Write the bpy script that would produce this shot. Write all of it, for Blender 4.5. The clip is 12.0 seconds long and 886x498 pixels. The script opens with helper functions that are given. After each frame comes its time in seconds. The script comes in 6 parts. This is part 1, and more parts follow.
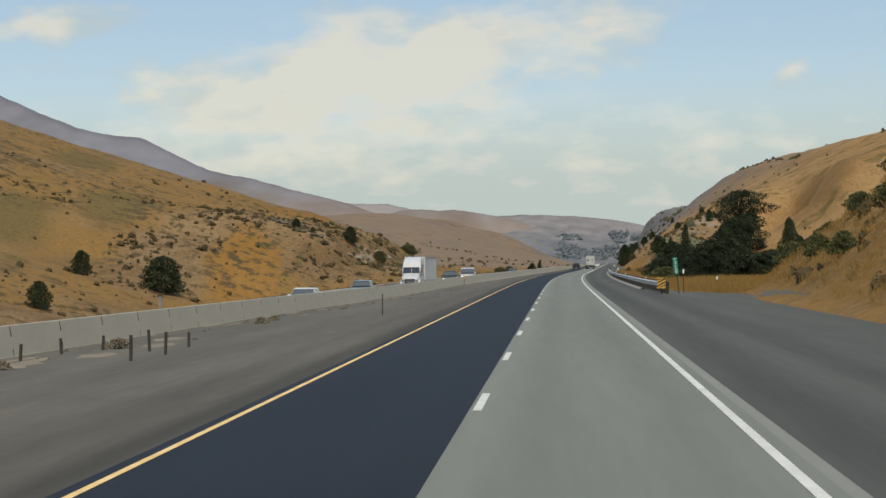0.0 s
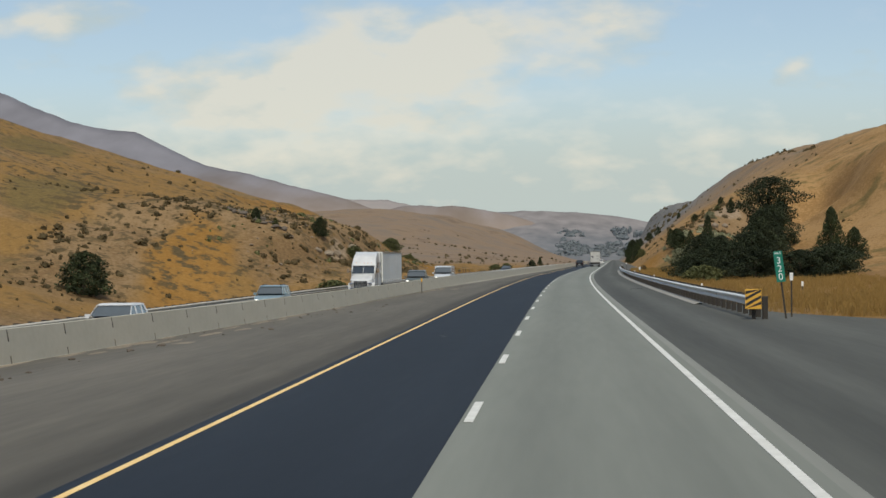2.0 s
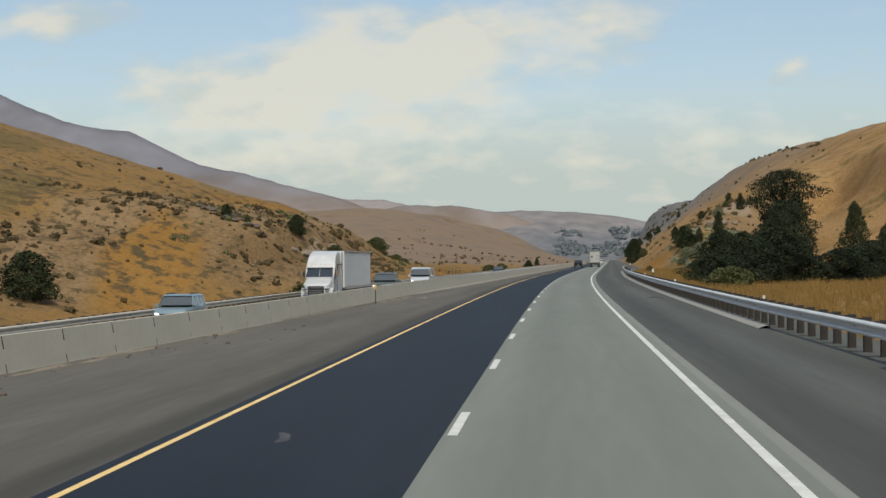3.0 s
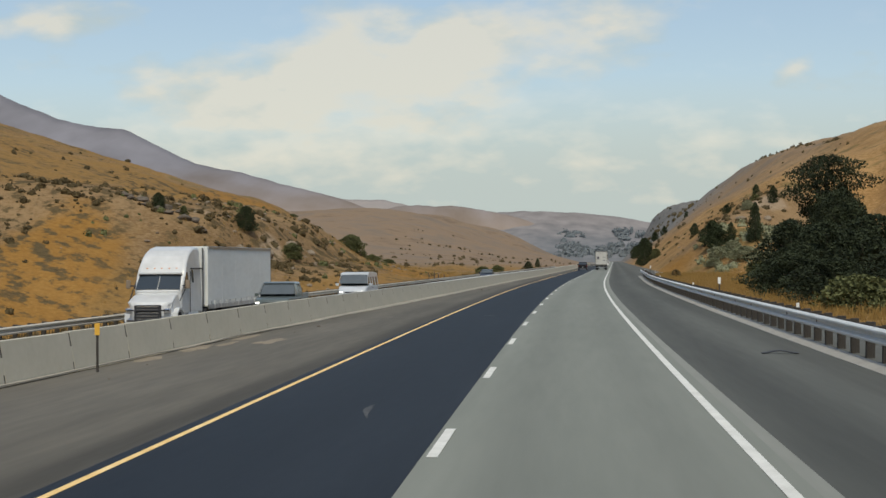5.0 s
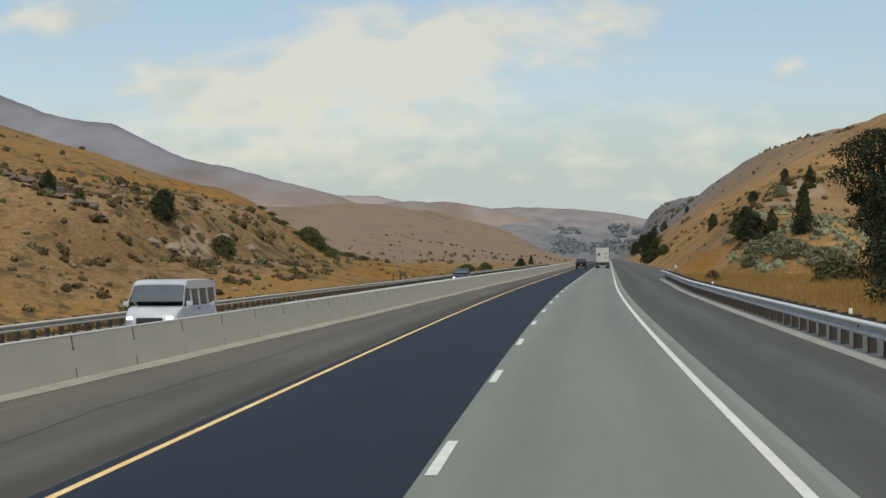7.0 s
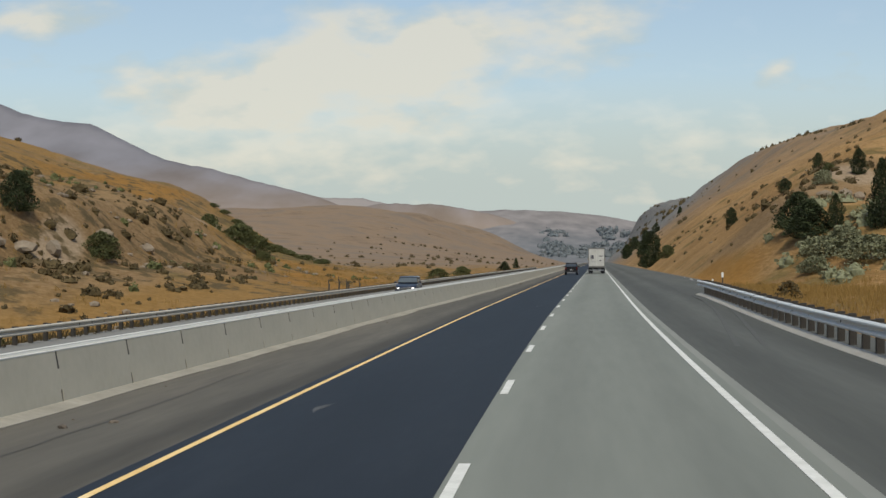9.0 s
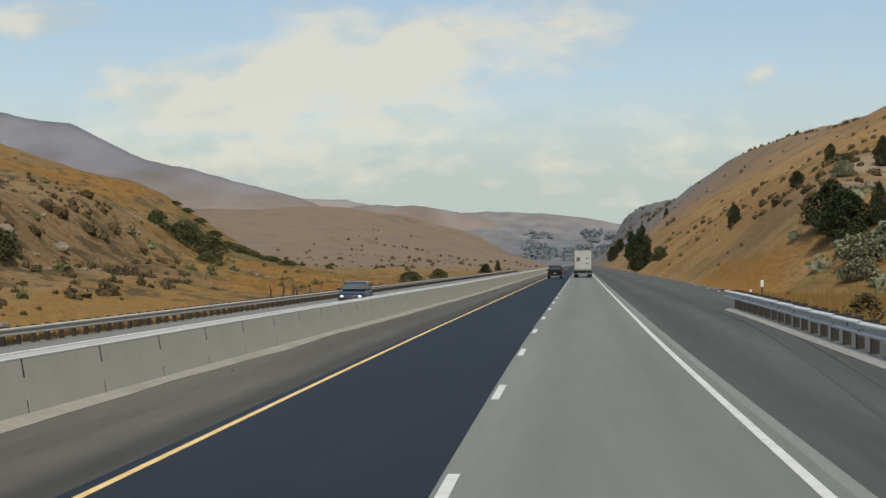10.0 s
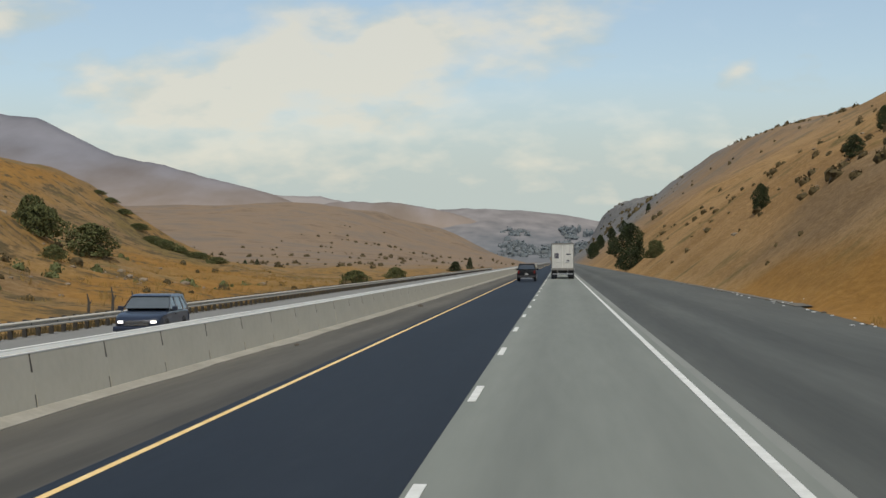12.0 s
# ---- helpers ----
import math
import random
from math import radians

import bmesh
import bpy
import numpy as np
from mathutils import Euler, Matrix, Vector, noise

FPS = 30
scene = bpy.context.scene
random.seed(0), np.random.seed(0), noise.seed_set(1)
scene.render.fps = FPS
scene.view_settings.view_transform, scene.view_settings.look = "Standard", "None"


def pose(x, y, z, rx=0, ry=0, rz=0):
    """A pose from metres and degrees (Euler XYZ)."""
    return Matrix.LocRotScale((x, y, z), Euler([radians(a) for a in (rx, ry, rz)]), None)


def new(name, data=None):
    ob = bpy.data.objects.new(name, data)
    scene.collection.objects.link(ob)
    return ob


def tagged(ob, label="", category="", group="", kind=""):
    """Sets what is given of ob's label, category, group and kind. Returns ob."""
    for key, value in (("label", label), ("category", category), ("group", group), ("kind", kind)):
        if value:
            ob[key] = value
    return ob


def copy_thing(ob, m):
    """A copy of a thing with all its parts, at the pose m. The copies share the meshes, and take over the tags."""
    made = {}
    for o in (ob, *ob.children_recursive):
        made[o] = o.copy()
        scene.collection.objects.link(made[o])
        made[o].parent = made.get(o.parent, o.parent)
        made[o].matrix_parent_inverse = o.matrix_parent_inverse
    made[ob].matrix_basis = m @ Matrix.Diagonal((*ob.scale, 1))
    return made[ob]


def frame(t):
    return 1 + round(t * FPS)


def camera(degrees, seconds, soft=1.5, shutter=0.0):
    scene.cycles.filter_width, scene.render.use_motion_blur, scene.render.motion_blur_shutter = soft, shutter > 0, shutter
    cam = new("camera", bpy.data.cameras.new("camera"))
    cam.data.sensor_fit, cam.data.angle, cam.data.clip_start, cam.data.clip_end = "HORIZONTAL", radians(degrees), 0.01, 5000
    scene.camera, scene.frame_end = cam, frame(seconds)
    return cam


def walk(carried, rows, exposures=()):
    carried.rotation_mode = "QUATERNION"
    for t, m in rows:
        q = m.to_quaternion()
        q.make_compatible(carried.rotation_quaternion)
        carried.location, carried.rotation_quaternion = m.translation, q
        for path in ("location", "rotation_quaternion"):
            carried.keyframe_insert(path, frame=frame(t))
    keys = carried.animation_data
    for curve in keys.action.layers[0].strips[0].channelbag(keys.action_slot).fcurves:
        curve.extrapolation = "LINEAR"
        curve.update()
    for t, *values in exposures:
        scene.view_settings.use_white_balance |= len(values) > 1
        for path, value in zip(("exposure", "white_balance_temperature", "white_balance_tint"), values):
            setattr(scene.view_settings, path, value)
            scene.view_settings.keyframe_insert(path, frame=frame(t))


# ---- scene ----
cam = camera(30.61, 12.0)
ROWS = [
    (0, 1.31, 0.00, 2.161, 4.100, 0.501, 0.523),
    (0.5, 1.30, 12.57, 2.168, 4.115, 0.522, 0.297),
    (1, 1.31, 25.21, 2.169, 4.177, 0.434, 0.428),
    (1.5, 1.32, 37.98, 2.168, 4.130, 0.426, 0.354),
    (2, 1.34, 50.88, 2.168, 4.153, 0.383, 0.456),
    (2.5, 1.38, 63.82, 2.176, 4.109, 0.351, 0.472),
    (3, 1.43, 76.69, 2.189, 4.071, 0.387, 0.517),
    (5, 1.60, 127.56, 2.191, 4.155, 0.423, 0.372),
    (5.5, 1.65, 140.20, 2.198, 4.049, 0.119, 0.346),
    (6, 1.68, 152.79, 2.206, 4.022, 0.394, 0.347),
    (6.5, 1.70, 165.35, 2.208, 4.064, 0.413, 0.455),
    (7, 1.75, 177.98, 2.204, 3.993, 0.307, 0.321),
    (9, 2.13, 228.68, 2.193, 3.553, 0.417, 0.316),
    (9.5, 2.34, 241.28, 2.191, 3.414, 0.338, 0.262),
    (10, 2.59, 253.79, 2.185, 2.989, 0.490, 0.122),
    (10.5, 2.89, 266.29, 2.178, 2.590, 0.396, 0.144),
    (11, 3.27, 278.81, 2.168, 2.326, 0.397, 0.009),
    (11.5, 3.70, 291.25, 2.164, 2.035, 0.420, 0.133),
    (12, 4.09, 303.67, 2.161, 2.214, 0.401, 0.132),
]
walk(cam, [(t, pose(x, y, z, 90 + pitch, roll, yaw)) for t, x, y, z, yaw, pitch, roll in ROWS])

# ---- world and sun ----
SUN_ELEV, SUN_AZ = radians(58), radians(168)  # azimuth clockwise from +y


def nodes_of(tree):
    tree.nodes.clear()
    return tree.nodes, tree.links


world = bpy.data.worlds.new("hazy_sky")
scene.world = world
world.use_nodes = True
N, L = nodes_of(world.node_tree)
w_out = N.new("ShaderNodeOutputWorld")
w_bg = N.new("ShaderNodeBackground")
sky = N.new("ShaderNodeTexSky")
sky.sky_type = "NISHITA"
sky.sun_disc = False
sky.sun_elevation, sky.sun_rotation = SUN_ELEV, SUN_AZ
sky.air_density, sky.dust_density, sky.ozone_density = 1.0, 1.0, 1.1
SKY_STRENGTH = 0.125
w_bg.inputs["Strength"].default_value = SKY_STRENGTH


def math_node(op, a, b=None, c=None, clamp=False):
    m = N.new("ShaderNodeMath")
    m.operation, m.use_clamp = op, clamp
    for i, v in enumerate((a, b, c)):
        if v is None:
            continue
        if isinstance(v, (int, float)):
            m.inputs[i].default_value = v
        else:
            L.new(v, m.inputs[i])
    return m.outputs[0]


w_tc = N.new("ShaderNodeTexCoord")
w_sep = N.new("ShaderNodeSeparateXYZ")
L.new(w_tc.outputs["Generated"], w_sep.inputs[0])
depth = math_node("MAXIMUM", math_node("ABSOLUTE", w_sep.outputs[1]), 0.08)
side = math_node("DIVIDE", w_sep.outputs[0], depth)
rise = math_node("DIVIDE", w_sep.outputs[2], depth)
w_comb = N.new("ShaderNodeCombineXYZ")
L.new(side, w_comb.inputs[0])
L.new(rise, w_comb.inputs[1])
warp = N.new("ShaderNodeTexNoise")
warp.inputs["Scale"].default_value, warp.inputs["Detail"].default_value = 9.0, 8.0
w_map = N.new("ShaderNodeMapping")
w_map.inputs["Scale"].default_value = (1.0, 2.2, 1.0)
w_map.inputs["Rotation"].default_value = (0, 0, radians(-18))
L.new(w_comb.outputs[0], w_map.inputs[0])
L.new(w_map.outputs[0], warp.inputs["Vector"])
puffs = N.new("ShaderNodeTexNoise")
puffs.inputs["Scale"].default_value, puffs.inputs["Detail"].default_value = 26.0, 7.0
L.new(w_map.outputs[0], puffs.inputs["Vector"])


def cloud(x, y, rx_, ry_, tilt, weight):
    """A soft bank of cloud round the direction (x, y), as slopes to the side and upward."""
    shift = N.new("ShaderNodeVectorMath")
    shift.operation = "SUBTRACT"
    shift.inputs[1].default_value = (x, y, 0)
    L.new(w_comb.outputs[0], shift.inputs[0])
    m = N.new("ShaderNodeMapping")
    m.vector_type = "TEXTURE"
    m.inputs["Rotation"].default_value = (0, 0, radians(tilt))
    m.inputs["Scale"].default_value = (rx_, ry_, 1)
    L.new(shift.outputs[0], m.inputs[0])
    ln = N.new("ShaderNodeVectorMath")
    ln.operation = "LENGTH"
    L.new(m.outputs[0], ln.inputs[0])
    return math_node("MULTIPLY", math_node("SUBTRACT", 1.15, ln.outputs["Value"], clamp=True), weight)


banks = [cloud(-0.18, 0.116, 0.15, 0.032, 9, 0.95), cloud(-0.135, 0.143, 0.045, 0.032, 35, 0.75), cloud(-0.02, 0.147, 0.15, 0.034, 14, 0.85), cloud(-0.05, 0.108, 0.13, 0.035, 12, 0.7),
         cloud(-0.33, 0.153, 0.075, 0.013, 4, 0.95), cloud(0.145, 0.118, 0.024, 0.007, 38, 0.62), cloud(-0.17, 0.072, 0.16, 0.04, 5, 0.8), cloud(0.08, 0.07, 0.16, 0.035, 5, 0.5)]
total = banks[0]
for bank in banks[1:]:
    total = math_node("ADD", total, bank)
ragged = math_node("ADD", math_node("MULTIPLY", math_node("SUBTRACT", warp.outputs[0], 0.5), 2.7), math_node("MULTIPLY", math_node("SUBTRACT", puffs.outputs[0], 0.5), 1.5))
veil = math_node("MULTIPLY", math_node("ADD", math_node("ADD", total, ragged), -0.02), 0.95, clamp=True)
veil = math_node("MAXIMUM", math_node("MULTIPLY", veil, 0.84), 0.2)
low = N.new("ShaderNodeMapRange")
low.interpolation_type = "SMOOTHSTEP"
low.inputs["From Min"].default_value, low.inputs["From Max"].default_value = 0.145, 0.04
L.new(rise, low.inputs["Value"])
veil = math_node("MAXIMUM", veil, math_node("MULTIPLY", low.outputs[0], 0.97))
cloud_rgb = N.new("ShaderNodeMix")
cloud_rgb.data_type = "RGBA"
k = 1 / SKY_STRENGTH
cloud_rgb.inputs[6].default_value = (0.505 * k, 0.57 * k, 0.540 * k, 1)
cloud_rgb.inputs[7].default_value = (0.73 * k, 0.70 * k, 0.592 * k, 1)
tone = N.new("ShaderNodeMapRange")
tone.inputs["From Min"].default_value, tone.inputs["From Max"].default_value = 0.25, 1.0
L.new(math_node("ADD", total, math_node("MULTIPLY", math_node("SUBTRACT", puffs.outputs[0], 0.5), 2.6)), tone.inputs["Value"])
L.new(tone.outputs[0], cloud_rgb.inputs[0])
sky_mix = N.new("ShaderNodeMix")
sky_mix.data_type = "RGBA"
L.new(veil, sky_mix.inputs[0])
L.new(sky.outputs[0], sky_mix.inputs[6])
L.new(cloud_rgb.outputs[2], sky_mix.inputs[7])
L.new(sky_mix.outputs[2], w_bg.inputs["Color"])
L.new(w_bg.outputs[0], w_out.inputs["Surface"])

sun_data = bpy.data.lights.new("sun", "SUN")
sun_data.energy, sun_data.angle, sun_data.color = 2.85, radians(9), (1.0, 0.925, 0.755)
sun = new("sun", sun_data)
sun.rotation_euler = Vector((-math.sin(SUN_AZ) * math.cos(SUN_ELEV), -math.cos(SUN_AZ) * math.cos(SUN_ELEV), -math.sin(SUN_ELEV))).to_track_quat("-Z", "Y").to_euler()


# ---- materials ----
def mat(name, stops, scale=1.0, rough=0.85, metal=0.0, bump=0.15, detail=6.0, fine=0.0, spec=0.4, stretch=(1, 1, 1), coords="Object", tracks=()):
    """A surface whose colour runs through stops [(position, rgb)] by two scales of noise, with relief."""
    m = bpy.data.materials.new(name)
    m.use_nodes = True
    n, l = nodes_of(m.node_tree)
    out = n.new("ShaderNodeOutputMaterial")
    b = n.new("ShaderNodeBsdfPrincipled")
    tc = n.new("ShaderNodeTexCoord")
    mp = n.new("ShaderNodeMapping")
    mp.inputs["Scale"].default_value = [s * scale for s in stretch]
    l.new(tc.outputs[coords], mp.inputs[0])
    a = n.new("ShaderNodeTexNoise")
    a.inputs["Scale"].default_value, a.inputs["Detail"].default_value = 1.0, detail
    c = n.new("ShaderNodeTexNoise")
    c.inputs["Scale"].default_value, c.inputs["Detail"].default_value = 9.7, 4.0
    l.new(mp.outputs[0], a.inputs["Vector"])
    l.new(mp.outputs[0], c.inputs["Vector"])
    mix = n.new("ShaderNodeMix")
    mix.inputs[0].default_value = 0.35 + fine
    l.new(a.outputs[0], mix.inputs[2])
    l.new(c.outputs[0], mix.inputs[3])
    ramp = n.new("ShaderNodeValToRGB")
    e = ramp.color_ramp.elements
    while len(e) < len(stops):
        e.new(0.5)
    for el, (p, rgb) in zip(e, stops):
        el.position, el.color = p, (*rgb, 1)
    l.new(mix.outputs[0], ramp.inputs[0])
    colour = ramp.outputs[0]
    if tracks:
        uv = n.new("ShaderNodeSeparateXYZ")
        l.new(tc.outputs["UV"], uv.inputs[0])
        waver = n.new("ShaderNodeTexNoise")
        waver.inputs["Scale"].default_value, waver.inputs["Detail"].default_value = 0.05, 4
        l.new(tc.outputs["UV"], waver.inputs["Vector"])

        def calc(op, x, y_):
            q = n.new("ShaderNodeMath")
            q.operation = op
            for i, v in enumerate((x, y_)):
                if isinstance(v, (int, float)):
                    q.inputs[i].default_value = v
                else:
                    l.new(v, q.inputs[i])
            return q.outputs[0]
        u = calc("ADD", uv.outputs[0], calc("MULTIPLY", calc("SUBTRACT", waver.outputs[0], 0.5), 0.5))
        wear = 1.0
        for centre, width, amount in tracks:
            d = calc("DIVIDE", calc("SUBTRACT", u, centre), width)
            bell = calc("DIVIDE", 1.0, calc("ADD", 1.0, calc("POWER", calc("ABSOLUTE", d, 0.0), 3.0)))
            wear = calc("ADD", wear, calc("MULTIPLY", bell, amount))
        vm = n.new("ShaderNodeVectorMath")
        vm.operation = "SCALE"
        l.new(colour, vm.inputs[0])
        l.new(wear, vm.inputs["Scale"])
        colour = vm.outputs[0]
    l.new(colour, b.inputs["Base Color"])
    b.inputs["Roughness"].default_value, b.inputs["Metallic"].default_value = rough, metal
    b.inputs["Specular IOR Level"].default_value = spec
    if bump:
        bp = n.new("ShaderNodeBump")
        bp.inputs["Strength"].default_value, bp.inputs["Distance"].default_value = bump, 0.05 / max(scale, 0.02)
        l.new(mix.outputs[0], bp.inputs["Height"])
        l.new(bp.outputs[0], b.inputs["Normal"])
    l.new(b.outputs[0], out.inputs[0])
    return m


def shade(rgb, k):
    return tuple(v * k for v in rgb)


def plain(name, rgb, rough=0.5, metal=0.0, scale=3.0, var=0.12, bump=0.03, spec=0.5):
    return mat(name, [(0.3, shade(rgb, 1 - var)), (0.7, shade(rgb, 1 + var))], scale, rough, metal, bump, spec=spec)


M_new_asphalt = mat("new_asphalt", [(0.28, (0.0065, 0.0094, 0.0148)), (0.55, (0.0105, 0.0142, 0.0208)), (0.75, (0.0175, 0.0218, 0.0290))], 0.5, 0.64, bump=0.2, spec=0.19, stretch=(1, 0.10, 1), coords="UV", tracks=((-2.7, 0.35, 0.12), (-0.9, 0.35, 0.12), (-3.45, 0.2, 0.25)))
M_concrete_lane = mat("worn_concrete_lane", [(0.25, (0.145, 0.156, 0.136)), (0.5, (0.176, 0.187, 0.163)), (0.75, (0.205, 0.215, 0.188))], 0.45, 0.8, bump=0.12, stretch=(1, 0.06, 1), coords="UV", tracks=((1.05, 0.38, -0.10), (2.85, 0.38, -0.10), (0.2, 0.25, 0.08)))
M_shoulder = mat("old_asphalt_shoulder", [(0.25, (0.0505, 0.053, 0.048)), (0.5, (0.0735, 0.0765, 0.069)), (0.75, (0.100, 0.1035, 0.092))], 0.5, 0.9, bump=0.25, stretch=(1, 0.05, 1), coords="UV", tracks=((5.0, 0.5, -0.22), (6.2, 0.35, 0.16), (7.1, 0.5, -0.2), (9.3, 1.0, 0.12)))
M_median = mat("dusty_gravel_shoulder", [(0.28, (0.078, 0.071, 0.058)), (0.5, (0.110, 0.101, 0.083)), (0.72, (0.155, 0.140, 0.113))], 0.5, 0.9, bump=0.4, spec=0.35, stretch=(1, 0.08, 1), coords="UV", tracks=((-3.8, 0.4, -0.5), (-5.2, 0.4, -0.16)))
M_strip = mat("pale_concrete_edge", [(0.3, (0.18, 0.188, 0.168)), (0.7, (0.243, 0.25, 0.224))], 0.5, 0.85, bump=0.15, stretch=(1, 0.1, 1), coords="UV")
M_far_road = mat("grey_asphalt", [(0.3, (0.16, 0.156, 0.142)), (0.7, (0.215, 0.21, 0.192))], 0.3, 0.85, bump=0.1, stretch=(1, 0.1, 1))
M_yellow = mat("yellow_road_paint", [(0.3, (0.70, 0.44, 0.14)), (0.55, (0.86, 0.60, 0.25)), (0.7, (0.88, 0.70, 0.40))], 1.2, 0.6, bump=0.1)
M_white_line = mat("white_road_paint", [(0.3, (0.52, 0.52, 0.48)), (0.7, (0.74, 0.74, 0.70))], 2.0, 0.6, bump=0.1)
M_barrier = mat("cast_concrete", [(0.25, (0.37, 0.352, 0.287)), (0.5, (0.425, 0.404, 0.332)), (0.75, (0.475, 0.45, 0.375))], 0.5, 0.9, bump=0.12)
M_barrier_foot = mat("dusty_concrete_foot", [(0.3, (0.40, 0.375, 0.305)), (0.7, (0.52, 0.49, 0.405))], 0.9, 0.95, bump=0.2)
M_dust = mat("pale_road_dust", [(0.3, (0.225, 0.212, 0.176)), (0.55, (0.30, 0.282, 0.238)), (0.75, (0.385, 0.362, 0.307))], 0.6, 0.95, bump=0.2)
M_cap = mat("pale_cap_concrete", [(0.3, (0.36, 0.365, 0.345)), (0.7, (0.47, 0.475, 0.45))], 0.5, 0.9, bump=0.1)
M_lip = mat("whitish_edge_concrete", [(0.3, (0.56, 0.56, 0.53)), (0.7, (0.74, 0.74, 0.70))], 0.8, 0.9, bump=0.1)
M_joint = plain("dark_joint", (0.055, 0.05, 0.043), 0.9)
M_rail = mat("galvanised_steel", [(0.3, (0.56, 0.57, 0.56)), (0.7, (0.72, 0.73, 0.72))], 1.2, 0.45, 0.25, bump=0.05)
M_rail_old = mat("dull_weathered_steel", [(0.3, (0.40, 0.375, 0.32)), (0.7, (0.55, 0.515, 0.44))], 1.2, 0.65, 0.05, bump=0.05)
M_post = mat("weathered_timber", [(0.3, (0.028, 0.025, 0.022)), (0.7, (0.07, 0.062, 0.053))], 3.0, 0.9, bump=0.4, stretch=(1, 1, 0.2))
M_grey_post = mat("grey_weathered_post", [(0.3, (0.17, 0.17, 0.16)), (0.7, (0.26, 0.26, 0.25))], 2.0, 0.85, bump=0.2)
M_gravel = mat("grey_gravel", [(0.25, (0.072, 0.068, 0.055)), (0.5, (0.118, 0.110, 0.090)), (0.75, (0.185, 0.170, 0.138))], 2.2, 0.95, bump=0.6)
M_kerb = mat("asphalt_kerb", [(0.3, (0.25, 0.24, 0.22)), (0.7, (0.34, 0.33, 0.30))], 0.9, 0.9, bump=0.2)

# ---- the line of the road ----
TURN, TURN_A, TURN_B = 0.03872, 93.7, 387.6
STRAIGHT = 314.0  # the bend ends here


def rx(y):
    """The x of the broken line between the lanes, at y."""
    if y > STRAIGHT:
        return rx(STRAIGHT) + (y - STRAIGHT) * -heading(STRAIGHT)
    span = TURN_B - TURN_A
    u = max((y - TURN_A) / span, 0)
    return TURN * span * (u ** 3 - u ** 4 / 2)


def heading(y):
    u = min(max((min(y, STRAIGHT) - TURN_A) / (TURN_B - TURN_A), 0), 1)
    return -TURN * u * u * (3 - 2 * u)


def lerp(y, table):
    """Smoothly eased table of (y, value)."""
    if y <= table[0][0]:
        return table[0][1]
    for (a, va), (b, vb) in zip(table, table[1:]):
        if y < b:
            return va + (vb - va) * (y - a) / (b - a)
    return table[-1][1]


def sstep(a, b, v):
    u = min(max((v - a) / (b - a), 0), 1)
    return u * u * (3 - 2 * u)


BARRIER = [(-60, -15.5), (40, -12.9), (75, -11.9), (112, -10.4), (166, -8.6), (200, -7.8), (240, -6.95), (270, -6.6), (310, -6.36), (360, -6.0), (900, -5.9)]
LOW = -1.25        # level of the opposite carriageway
RAIL_L = -22.1     # offset of the far guardrail
RAIL_R = 7.95


def opposite_z(o, y):
    """The opposite lanes rise a little towards the barrier."""
    return LOW + lerp(y, [(100, 0.05), (240, 0.105), (370, 0.11)]) * max(0, o + 19)


def barrier_off(y):
    return lerp(y, BARRIER)


# ---- ground: one sheet with the hills ----
LEFT_CREST = [(-100, 44), (300, 46), (480, 50), (680, 52), (900, 52)]
LEFT_TOE = [(-100, -63), (305, -61), (340, -39), (362, -31), (390, -25.5), (520, -25), (1300, -26)]
RIGHT_X = 150.0     # the crest of the right-hand hill runs along this line
RIGHT_RIDGE = [(-100, 34), (300, 46), (500, 56), (740, 64), (850, 67.5), (950, 67), (1000, 70), (1154, 77), (1370, 81.5), (1520, 76), (1650, 74), (1760, 69), (1920, 68.5), (2040, 70.5), (2400, 78), (2690, 76), (2860, 20), (3000, 0)]
RIGHT_TOE = [(-100, 12.6), (85, 12.6), (106, 13.6), (120, 15.5), (150, 25), (200, 28), (325, 26), (350, 16), (372, 12.0), (500, 12.2), (1000, 12.5), (1900, 14)]


SPUR_END = [(-260, 705), (-110, 684), (-92, 676), (-75, 650), (-60, 615), (-45, 588), (-30, 560)]


def fbm(x, y, z=0.0, octaves=4):
    return noise.fractal(Vector((x, y, z)), 1.0, 2.0, octaves)


VALLEY = [(-900, 84), (-667, 76), (-435, 76), (-357, 78), (-296, 76), (-240, 66), (-190, 50), (-140, 31), (-90, 13), (-40, 0), (0, 0)]


